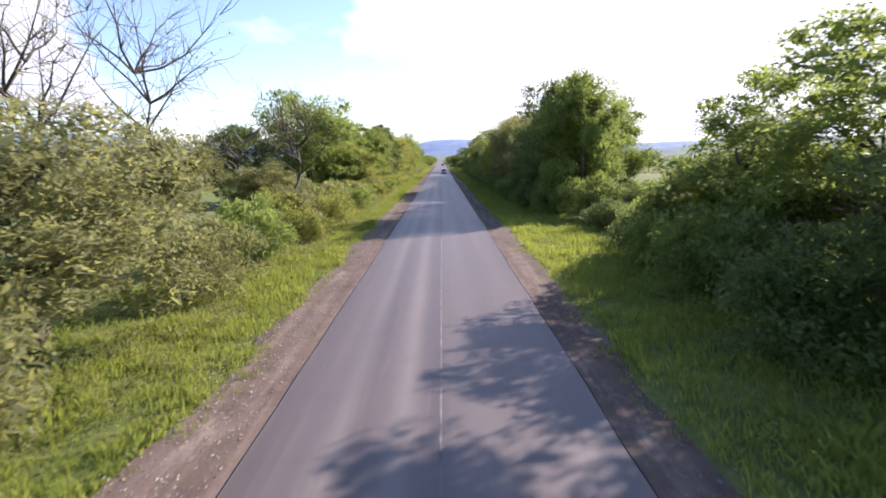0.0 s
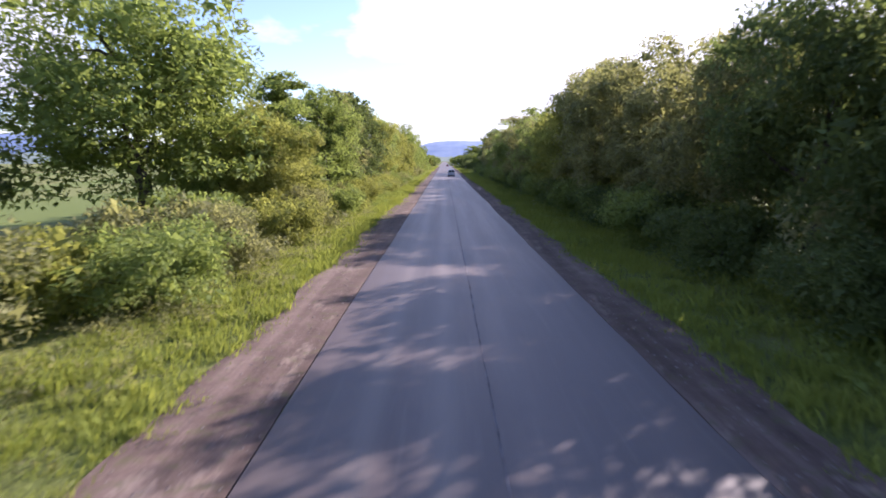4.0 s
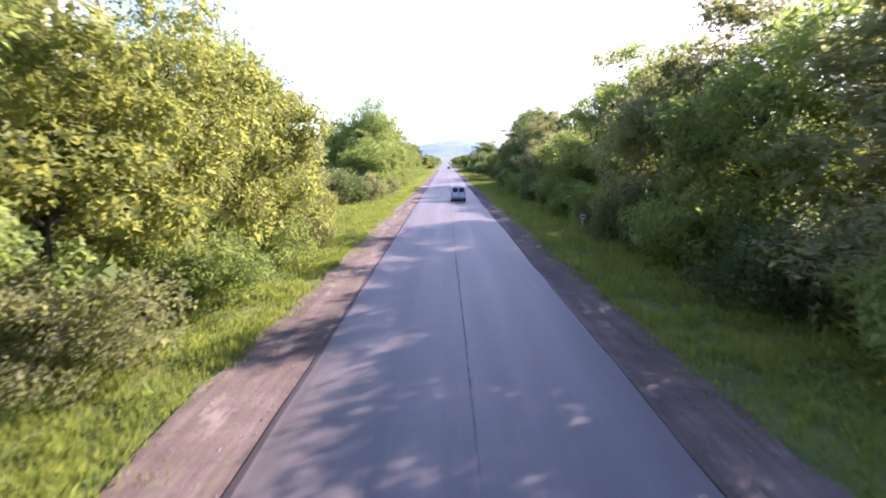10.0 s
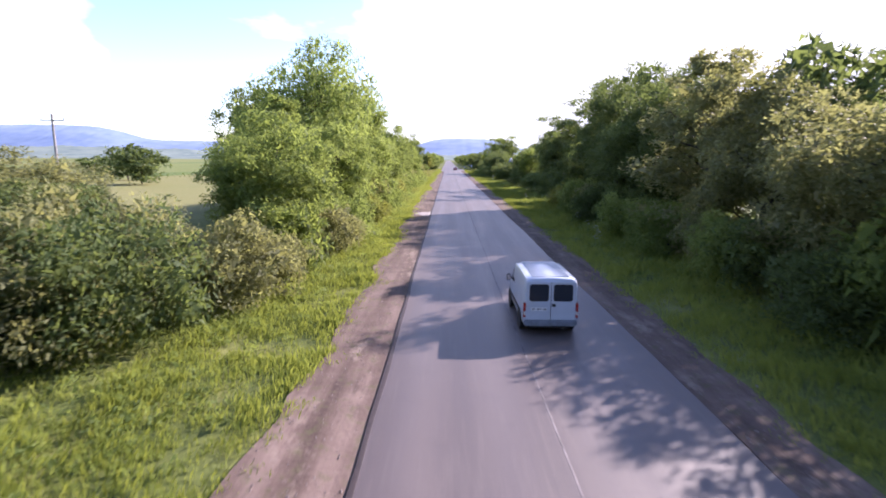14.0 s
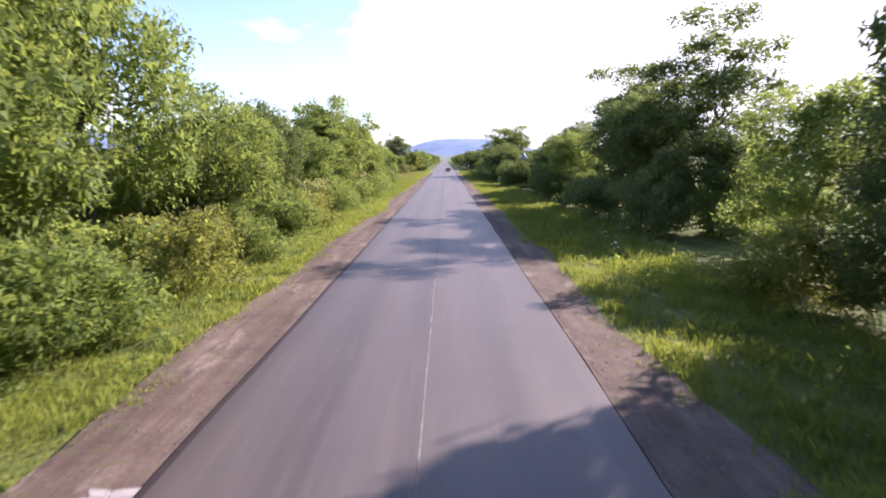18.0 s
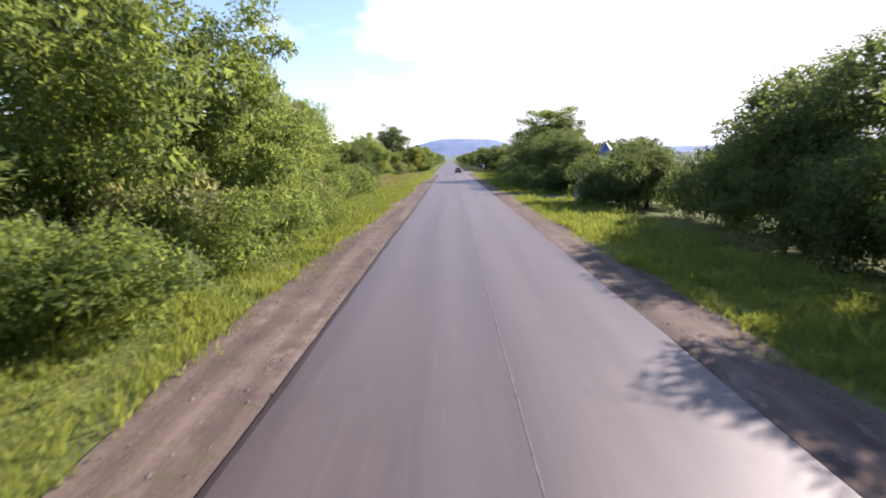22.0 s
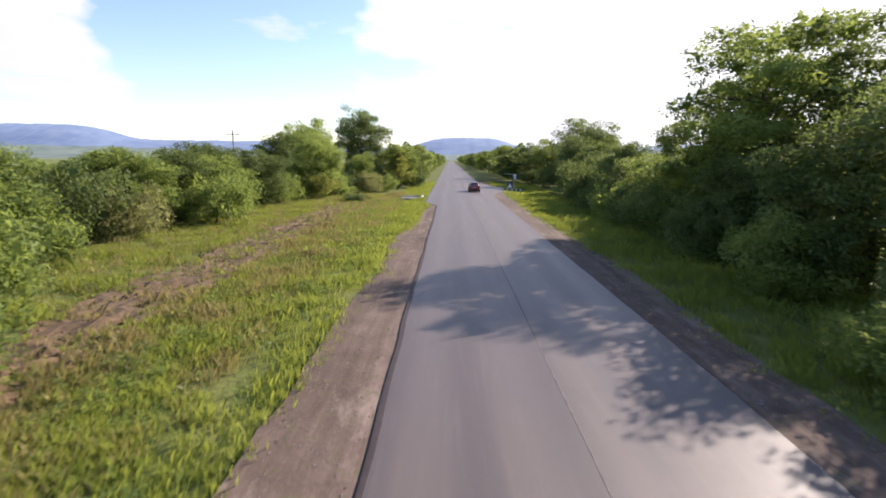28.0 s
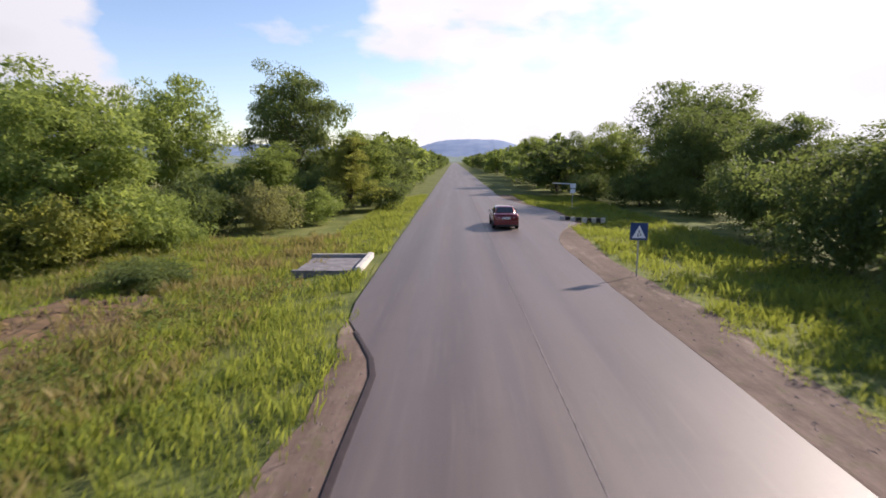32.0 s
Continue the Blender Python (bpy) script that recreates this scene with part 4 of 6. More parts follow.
def far_rows():
    """The two rows run on to the hills, with the same spacing and height."""
    rng = np.random.default_rng(31)
    y = 478.0
    while y < 1150:
        for side in (-1, 1):
            x = side * (11.5 + rng.uniform(0, 4)) if side < 0 else 12.5 + rng.uniform(0, 5)
            plant("far", x, y + rng.uniform(-2, 2), rng.uniform(6.8, 9.2), rng.uniform(4.0, 5.2), ("green", "dark", "dark")[int(rng.integers(3))], "dark green tree far along the straight road")
        y += 9.0 if y < 760 else 16.0
    for x, y in ((-70, 300), (-85, 320), (-120, 360), (-60, 210), (-74, 218), (-95, 236), (78, 200), (84, 330), (110, 352), (135, 380), (70, 420), (-140, 150), (-118, 120)):
        plant("far", x, y, 6.0 + (x + y) % 4, 6.0, "dark", "dark green field tree far behind the roadside row")


far_rows()


def back_rows():
    """A second line behind the first, and low scrub at its foot, where the row is closed."""
    rng = np.random.default_rng(77)
    # right rows at y 72-112 and 214-246: hidden height added to shade the road
    for x, y0, y1, h, leaf in ((-19.5, 92, 178, 10.0, "green"), (-20.5, 238, 262, 11.0, "green"), (-19.0, 264, 345, 6.5, "green"), (20.5, 8, 30, 7.0, "green"), (20.5, 72, 112, 11.5, "dark"), (20.5, 112, 150, 9.8, "dark"), (21.0, 150, 186, 8.0, "green"), (20.5, 190, 212, 8.5, "green"), (20.5, 214, 246, 12.4, "dark"), (20.0, 350, 396, 7.0, "dark"), (-34.0, 376, 440, 5.5, "dark"), (-17.0, 462, 480, 7.0, "dark")):
        y = y0
        while y < y1:
            plant("back", x + rng.uniform(-1.2, 1.2), y, h * rng.uniform(0.82, 1.08), rng.uniform(4.2, 5.0), leaf, f"{WORDS[leaf]} tree behind the first roadside row")
            y += rng.uniform(5.8, 7.4)
    for x, y0, y1, h, leaves_of in ((-12.0, 88, 171, 3.6, ("yellow", "olive", "green")), (-11.8, 208, 318, 3.4, ("green", "olive", "green")), (12.9, 8, 30, 3.8, ("dark",)), (12.8, 56, 246, 3.8, ("dark", "olive", "green")), (13.4, 350, 412, 3.4, ("dark", "green")), (-14.5, 28, 88, 3.4, ("olive", "green", "yellow"))):
        y, i = y0 + 3.0, 0
        while y < y1:
            plant("bush_far", x + rng.uniform(-0.6, 0.6), y, h * rng.uniform(0.8, 1.15), rng.uniform(2.4, 3.0), leaves_of[i % len(leaves_of)])
            y, i = y + rng.uniform(6.0, 8.0), i + 1


back_rows()


def bare_tree(x, y, h, rng_seed, leafy):
    """A tall tree with a bare, much-forked crown and only a few leaves left."""
    rng = np.random.default_rng(rng_seed)
    root = new("bare_tree")
    V, F, tips = wood(h * 0.66, 0.26, 17 if leafy else 7, rng, h * 0.40, 0.5, twigs=15 if leafy else 2)
    mesh_object("trunk", V, F, BARK_PALE if not leafy else BARK, root, True)
    if leafy:
        cs = [np.array(t) for t in tips]
        v, f = leaves(cs, [0.6] * len(cs), leafy, 0.15, rng)
        mesh_object("crown", v, f, LEAF["olive"], root)
    root.matrix_basis = pose(x, y, ground_z(x) - 0.05, 0, 0, rng_seed * 50)
    tagged(root, "tall half-dead tree with bare forked branches and sparse leaves" if leafy else "dead leafless grey tree standing above the scrub", "tree", "roadside trees")


bare_tree(-25.5, 34, 19, 3, 16)
bare_tree(-24.0, 44, 20, 4, 16)
bare_tree(-20.7, 55.8, 14.5, 5, 0)
bare_tree(-16.9, 62.5, 14.0, 6, 12)


# ---- grass ----
def grass(name, x0, x1, y0, y1, per_m2, height, material, label, seed, keep=None):
    """A stretch of uneven grass: tufts of bent, pointed blades."""
    rng = np.random.default_rng(seed)
    n = int(abs(x1 - x0) * (y1 - y0) * per_m2)
    px, py = rng.uniform(x0, x1, n), rng.uniform(y0, y1, n)
    dens = np.array([noise.noise((a * 0.45, b * 0.45, seed)) for a, b in zip(px, py)])
    ok = dens > rng.uniform(-0.95, -0.02, n)
    if keep is not None:
        ok &= np.array([keep(a, b) for a, b in zip(px, py)])
    px, py, dens = px[ok], py[ok], dens[ok]
    b = 9
    n = len(px) * b
    gz = np.array([ground_z(a) for a in px])
    cx, cy, cz = np.repeat(px, b) + rng.normal(0, 0.15, n), np.repeat(py, b) + rng.normal(0, 0.15, n), np.repeat(gz, b) - 0.03
    h = height * np.repeat(0.75 + 0.7 * dens + rng.uniform(-0.15, 0.25, len(px)), b) * rng.uniform(0.6, 1.25, n)
    a = rng.uniform(0, 2 * np.pi, n)
    w = rng.uniform(0.006, 0.017, n) * min(1.0, 0.4 / height)
    lean = h * rng.uniform(0.08, 0.55, n)
    c, s = np.cos(a), np.sin(a)
    ex, ey = -s * w, c * w
    v = np.empty((n, 4, 3))
    v[:, 0] = np.stack([cx + ex, cy + ey, cz], 1)
    v[:, 1] = np.stack([cx - ex, cy - ey, cz], 1)
    v[:, 2] = np.stack([cx - ex * 0.8 + c * lean * 0.35, cy - ey * 0.8 + s * lean * 0.35, cz + h * 0.62], 1)
    v[:, 3] = np.stack([cx + c * lean, cy + s * lean, cz + h], 1)
    q = np.arange(n)[:, None] * 4
    f = np.concatenate([q + [0, 1, 2], q + [0, 2, 3]], 0)
    tagged(mesh_object(name, v.reshape(-1, 3), f, material), label, "grass", kind="stuff")


def verge_left(x, y):
    return x < dirt_left(y) + 0.1


def verge_right(x, y):
    return x > max(right_edge(y) + 0.45, 5.45 + wob(y, 4, 0.55)) and not (340.4 < y < 343.6 and 6.1 < x < 14.3) and x > 5.6 + 0.6 * math.exp(-((y - 340.5) / 4.5) ** 2)


for i, y0 in enumerate(range(0, 360, 60)):
    grass("verge_grass", -11.0, -5.6, y0, y0 + 60, 21, 0.34, GRASS, "bright green uncut grass and weeds on the verge", 11 + i, verge_left)
    grass("verge_grass", 5.0, 12.5, y0, y0 + 60, 14, 0.36, GRASS, "bright green uncut grass and weeds on the verge", 31 + i, verge_right)
grass("verge_grass", -10.0, -4.8, 360, 470, 15, 0.36, GRASS, "bright green uncut grass and weeds on the verge", 51, lambda x, y: verge_left(x, y) if y < 415 else x < -5.7 and not (-9.1 < x and 420.2 < y < 424.8))
grass("meadow_grass", -24.0, -9.0, 352, 432, 16, 0.36, GRASS, "uncut meadow grass with yellowing stalks", 52, lambda x, y: not (-16.6 < x < -12.2 and y < 418 and (x * 7.3 + y * 3.1) % 1 > 0.28))
grass("meadow_grass", -24.0, -8.0, 352, 432, 20.0, 0.44, STRAW, "dry straw-coloured stalks among the meadow grass", 53, lambda x, y: (x * 3.7 + y * 1.9) % 1 < 0.12 + 0.85 * math.exp(-((x + 11.0 - wob(y, 31, 0.9)) / 2.1) ** 2) and not (-16.2 < x < -12.8 and y < 418 and (x * 5.3 + y * 3.7) % 1 > 0.40))
grass("verge_grass", 5.0, 14.5, 360, 470, 8, 0.42, GRASS, "bright green uncut grass and weeds on the verge", 54, verge_right)
grass("meadow_grass", -22.0, -10.5, 178, 210, 7, 0.5, GRASS, "uncut meadow grass with yellowing stalks", 55)
grass("verge_grass", -15.0, -11.0, 0, 70, 9, 0.38, GRASS, "bright green uncut grass and weeds on the verge", 57)
grass("verge_grass", -15.0, -11.0, 296, 352, 10, 0.38, GRASS, "bright green uncut grass and weeds on the verge", 58)
grass("verge_grass", -11.0, -5.6, -8, 0, 8, 0.42, GRASS, "bright green uncut grass and weeds on the verge", 56, verge_left)


for i, y0 in enumerate(range(-5, 415, 60)):
    y1 = min(y0 + 60, 415)
    grass("edge_tufts", -6.7, -5.0, y0, y1, 7, 0.20, GRASS, "short scattered weeds creeping over the dirt shoulder", 71 + i, lambda x, y: x < dirt_left(y) + 0.6 + 0.55 * noise.noise((x * 1.7, y * 1.1, 3.0)))
    grass("edge_tufts", 4.6, 6.4, y0, y1, 7, 0.20, GRASS, "short scattered weeds creeping over the dirt shoulder", 91 + i, lambda x, y: x > 5.05 + wob(y, 4, 0.55) + 0.55 * noise.noise((x * 1.7, y * 1.1, 9.0)) + 0.6 * math.exp(-((y - 340.5) / 4.5) ** 2) and not (340.5 < y < 343.5))


for i, y0 in enumerate(range(0, 430, 72)):
    grass("tall_weeds", 7.2, 13.0, y0, y0 + 72, 2.0, 0.55, GRASS, "tall dark green weeds in the shade of the trees", 121 + i, lambda x, y: verge_right(x, y) and not (338.6 < y < 346))


grass("dry_litter", 5.4, 9.0, 334, 346, 14, 0.16, STRAW, "pale dry grass and litter between the shoulder and the path", 171, lambda x, y: x > 5.7 and not (340.5 < y < 343.5 and x > 6.1))


# ---- weeds: low broad-leaved clumps between the grass and the bushes ----
def weeds(x0, x1, y0, y1, n, leaf, seed, keep):
    rng = np.random.default_rng(seed)
    cs, rs = [], []
    while len(cs) < n:
        x, y = x0 + (x1 - x0) * rng.uniform() ** 0.7, rng.uniform(y0, y1)
        if not keep(x, y) or noise.noise((x * 0.3, y * 0.22, seed)) < rng.uniform(-0.5, 0.25):
            continue
        r = rng.uniform(0.14, 0.36) + 0.14 * abs(x - x0) / abs(x1 - x0)
        for _ in range(3):
            cs.append(np.array([x + rng.normal(0, r * 0.6), y + rng.normal(0, r * 0.6), ground_z(x) + r * rng.uniform(0.4, 1.1)]))
            rs.append(r)
    v, f = leaves(cs, rs, 20, 0.115, rng, -0.3)
    tagged(mesh_object("weeds", v, f, LEAF[leaf]), f"{WORDS[leaf]} broad-leaved weeds growing among the verge grass", "weeds", kind="stuff")


for i, y0 in enumerate(range(0, 420, 105)):
    weeds(-6.9, -11.6, y0, y0 + 105, 2100, ("olive", "green", "green", "green")[i], 141 + i, lambda x, y: x < dirt_left(y) - 0.4)
    weeds(6.9, 13.0, y0, y0 + 105, 2300, "green", 151 + i, lambda x, y: verge_right(x - 0.5, y) and not (338.6 < y < 346))
weeds(-9.0, -20.0, 178, 206, 1300, "green", 162, lambda x, y: True)
weeds(-8.0, -24.0, 352, 440, 1500, "olive", 161, lambda x, y: not (-16.6 < x < -12.2) and x < -7.2)


# ---- hills ----
def hill(name, y, ridge, colour_a, colour_b, label, woods):
    """A wooded ridge across the horizon, with depth: foot, crest and far side."""
    m = Mat(name + "_haze_cover", 0.95, spec=0.1)
    # distance haze is mixed into both ridge colours, bluest on the far one
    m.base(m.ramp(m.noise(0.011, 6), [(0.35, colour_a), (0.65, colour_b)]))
    xs = np.linspace(-4200, 4200, 601)
    vs, fs = [], []
    for i, x in enumerate(xs):
        z = ridge(x) + 9 * noise.noise((x * 0.006, y * 0.1, 3.0)) + 3 * noise.noise((x * 0.03, y * 0.1, 8.0))
        z += woods * max(0.0, noise.noise((x * 0.004, 1.0, y)) + 0.35) * abs(noise.noise((x * 0.045, 5.0, y)))
        vs += [(x, y - 650, -2), (x, y - 260, max(0, z * 0.55)), (x, y, max(0.5, z)), (x, y + 500, -2)]
        if i:
            o = (i - 1) * 4
            fs += [(o + k, o + 4 + k, o + 5 + k, o + 1 + k) for k in range(3)]
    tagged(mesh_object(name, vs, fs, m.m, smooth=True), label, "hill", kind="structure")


hill("hill_far", 3900, lambda x: 62 + 52 / (1 + math.exp((x + 700) / 160)) + 74 * math.exp(-((x - 110) / 330) ** 4) + 105 * math.exp(-((x + 2800) / 620) ** 4) + 40 * math.exp(-((x - 1900) / 900) ** 2), (0.15, 0.21, 0.33), (0.20, 0.26, 0.37), "wooded hills on the horizon, tinted blue with painted haze", 8)
hill("hill_near", 2300, lambda x: 16 + 28 * math.exp(-((x + 1500) / 500) ** 2) + 52 * math.exp(-((x - 1700) / 700) ** 2), (0.11, 0.15, 0.14), (0.18, 0.22, 0.19), "low hazy green ridge of fields and woods", 38)


# ---- hedges between the far fields ----
def hedge(x0, x1, y, h, seed):
    rng = np.random.default_rng(seed)
    n = int((x1 - x0) / 1.3)
    cs = [np.array([x0 + (x1 - x0) * i / n, y + rng.normal(0, 0.6), -0.36 + h * rng.uniform(0.35, 0.7)]) for i in range(n)]
    v, f = leaves(cs, [h * 0.55] * n, 26, 0.5, rng)
    tagged(mesh_object("hedgerow", v, f, LEAF["dark"]), "low dark green hedgerow between the fields", "hedge", kind="stuff")


hedge(62, 210, 172, 1.4, 201)
hedge(80, 260, 214, 1.8, 202)
hedge(70, 240, 420, 1.8, 203)
hedge(-240, -60, 330, 1.8, 204)


# ---- hogweed: tall stalks with pale flower plates on the verge ----
FLOWER = mat_plain("pale_flowers", (0.36, 0.36, 0.26), 0.85, var=0.2, scale=20, bump=0.0)
STALK = mat_plain("green_stalk", (0.16, 0.20, 0.07), 0.8, var=0.3)


def build_hogweed(x, y, h, seed):
    rng = np.random.default_rng(seed)
    p = new("hogweed")
    stem = bmesh.new()
    lean = Vector((rng.normal(0, 0.06), rng.normal(0, 0.06), 1)) * h
    rod(stem, (0, 0, -0.1), lean, 0.016, 0.008, 6)
    for i in range(4):
        a, u = i * 2.4 + rng.uniform(0, 1), (1.0, 0.82, 0.70, 0.62)[i]
        base = lean * u
        top = base + (Vector((math.cos(a), math.sin(a), 0.9)) * h * 0.16 if i else Vector((0, 0, 0.06)))
        rod(stem, base, top, 0.007, 0.004, 5)
        r = h * (0.085 if i == 0 else 0.05)
        plate = bmesh.new()  # a flat, knobbly plate of florets
        bmesh.ops.create_icosphere(plate, subdivisions=3 if i == 0 else 2, radius=1.0)
        for v in plate.verts:
            k = rng.uniform(0.78, 1.12)
            v.co = top + Vector((v.co.x * r * k, v.co.y * r * k, v.co.z * 0.022 * k + 0.02 - 0.10 * r * (v.co.x ** 2 + v.co.y ** 2)))
        part("flower_head", plate, FLOWER, p, "flat cream-white flower plate")
    part("stem", stem, STALK, p, "pale green ribbed stalk")
    cs = [np.array([rng.normal(0, 0.16), rng.normal(0, 0.16), h * rng.uniform(0.1, 0.45)]) for _ in range(5)]
    v, f = leaves(cs, [0.18] * 5, 12, 0.20, rng, 0.2)
    mesh_object("foliage", v, f, LEAF["green"], p)
    p.matrix_basis = pose(x, y, ground_z(x) - 0.03)
    tagged(p, "tall hogweed stalk with cream-white flower plates in the verge grass", "plant", "hogweed stalks")


for i, (x, y, h) in enumerate(((-11.3, 331.4, 1.5), (-10.9, 329.2, 1.1), (8.6, 221.4, 1.2), (8.3, 219.4, 1.0), (9.2, 226.0, 1.1), (7.6, 218.2, 0.9), (9.6, 231.0, 1.2), (7.2, 97.5, 1.1), (8.4, 189.0, 1.1), (8.9, 186.8, 1.0), (9.3, 262.0, 1.1), (8.8, 258.6, 1.0), (-10.4, 344.0, 1.0))):
    build_hogweed(x, y, h, 300 + i)


# ---- vehicles ----
RED = mat_plain("red_paint", (0.17, 0.010, 0.014), 0.30, 0.25, var=0.06, scale=2, bump=0.0, coat=0.9)
VAN_WHITE = mat_plain("van_paint", (0.46, 0.50, 0.56), 0.32, 0.0, var=0.05, scale=2, bump=0.0, coat=0.7)
GLASS = mat_plain("tinted_glass", (0.018, 0.024, 0.032), 0.06, 0.0, var=0.05, bump=0.0)
CHROME = mat_plain("bright_trim", (0.62, 0.62, 0.64), 0.22, 1.0, var=0.05, bump=0.0)
TAIL = mat_plain("red_lamp_lens", (0.34, 0.015, 0.012), 0.15, var=0.1, bump=0.0, coat=0.8)
CLEAR = mat_plain("pale_lamp_lens", (0.62, 0.55, 0.50), 0.15, var=0.1, bump=0.0, coat=0.8)
PLATE = mat_plain("white_plate", (0.74, 0.74, 0.72), 0.5, var=0.05, bump=0.0)
INK = mat_plain("dark_print", (0.03, 0.03, 0.05), 0.6, var=0.05, bump=0.0)
RIM = mat_plain("alloy_rim", (0.45, 0.45, 0.47), 0.35, 0.9, var=0.1, bump=0.0)


def loft(sections):
    """A closed shell through rings; each section gives y and half a ring of (x, z) from bottom centre to top centre."""
    bm = bmesh.new()
    rings = []
    for y, half in sections:
        pts = half + [(-x, z) for x, z in half[-2:0:-1]]
        rings.append([bm.verts.new((x, y, z)) for x, z in pts])
    n = len(rings[0])
    for a, b in zip(rings, rings[1:]):
        for i in range(n):
            bm.faces.new((a[i], a[(i + 1) % n], b[(i + 1) % n], b[i]))
    bm.faces.new(rings[0]), bm.faces.new(rings[-1][::-1])
    return bm


def ring(w, zb, zt, top=0.86, waist=0.0):
    """Half a body ring: sill, bulging side, shoulder and lid."""
    zm = zb + (zt - zb) * 0.55
    return [(0, zb), (w * 0.86, zb), (w * 0.96, zb + 0.10), (w, zm), (w * 0.985, zt - 0.12), (w * (0.94 - waist), zt - 0.03), (w * top, zt), (0, zt + 0.015)]


def panel(pts, t):
    """A plate of thickness t on four or more corners in order, its edges rounded."""
    bm = bmesh.new()
    vs = [bm.verts.new(p) for p in pts]
    f = bm.faces.new(vs)
    f.normal_update()
    nrm = f.normal.copy()
    r = bmesh.ops.extrude_face_region(bm, geom=[f])
    bmesh.ops.translate(bm, vec=nrm * t, verts=[v for v in r["geom"] if isinstance(v, bmesh.types.BMVert)])
    bmesh.ops.bevel(bm, geom=[e for e in bm.edges], offset=t * 0.35, segments=1, affect="EDGES")
    return bm


def rounded(x0, x1, z0, z1, y, r):
    """Corners of a rounded oblong in the plane y, facing -y."""
    pts = []
    for cx, cz, a0 in ((x1 - r, z0 + r, -90), (x1 - r, z1 - r, 0), (x0 + r, z1 - r, 90), (x0 + r, z0 + r, 180)):
        pts += [(cx + r * math.cos(radians(a0 + k * 30)), y, cz + r * math.sin(radians(a0 + k * 30))) for k in range(4)]
    return pts


def wheel(parent, x, y, r, w):
    s = 1 if x > 0 else -1
    turn = Matrix.Translation((x, y, r)) @ pose(0, 0, 0, 0, 90 * s, 0)
    bm = lathe([(r * 0.62, -w / 2), (r * 0.93, -w / 2), (r, -w * 0.3), (r, w * 0.3), (r * 0.93, w / 2), (r * 0.62, w / 2)], 28)
    bm.transform(turn)
    wh = part("wheel", bm, RUBBER, parent, "black rubber tyre", True)
    bm = lathe([(0.05, w * 0.30), (r * 0.60, w * 0.34), (r * 0.63, w * 0.44), (r * 0.56, w * 0.47), (r * 0.50, w * 0.36), (r * 0.16, w * 0.40), (0.03, w * 0.44)], 24)
    bm.transform(turn)
    part("rim", bm, RIM, wh, "silver wheel rim", True)


def print_bars(parent, x0, x1, y, z0, z1, n):
    """Plain bars in place of a number."""
    step = (x1 - x0) / n
    bm = bmesh.new()
    for i in range(n):
        if i not in (2, n - 3):
            box(bm, x0 + step * (i + 0.2), x0 + step * (i + 0.8), y - 0.004, y, z0, z1)
    part("print", bm, INK, parent)


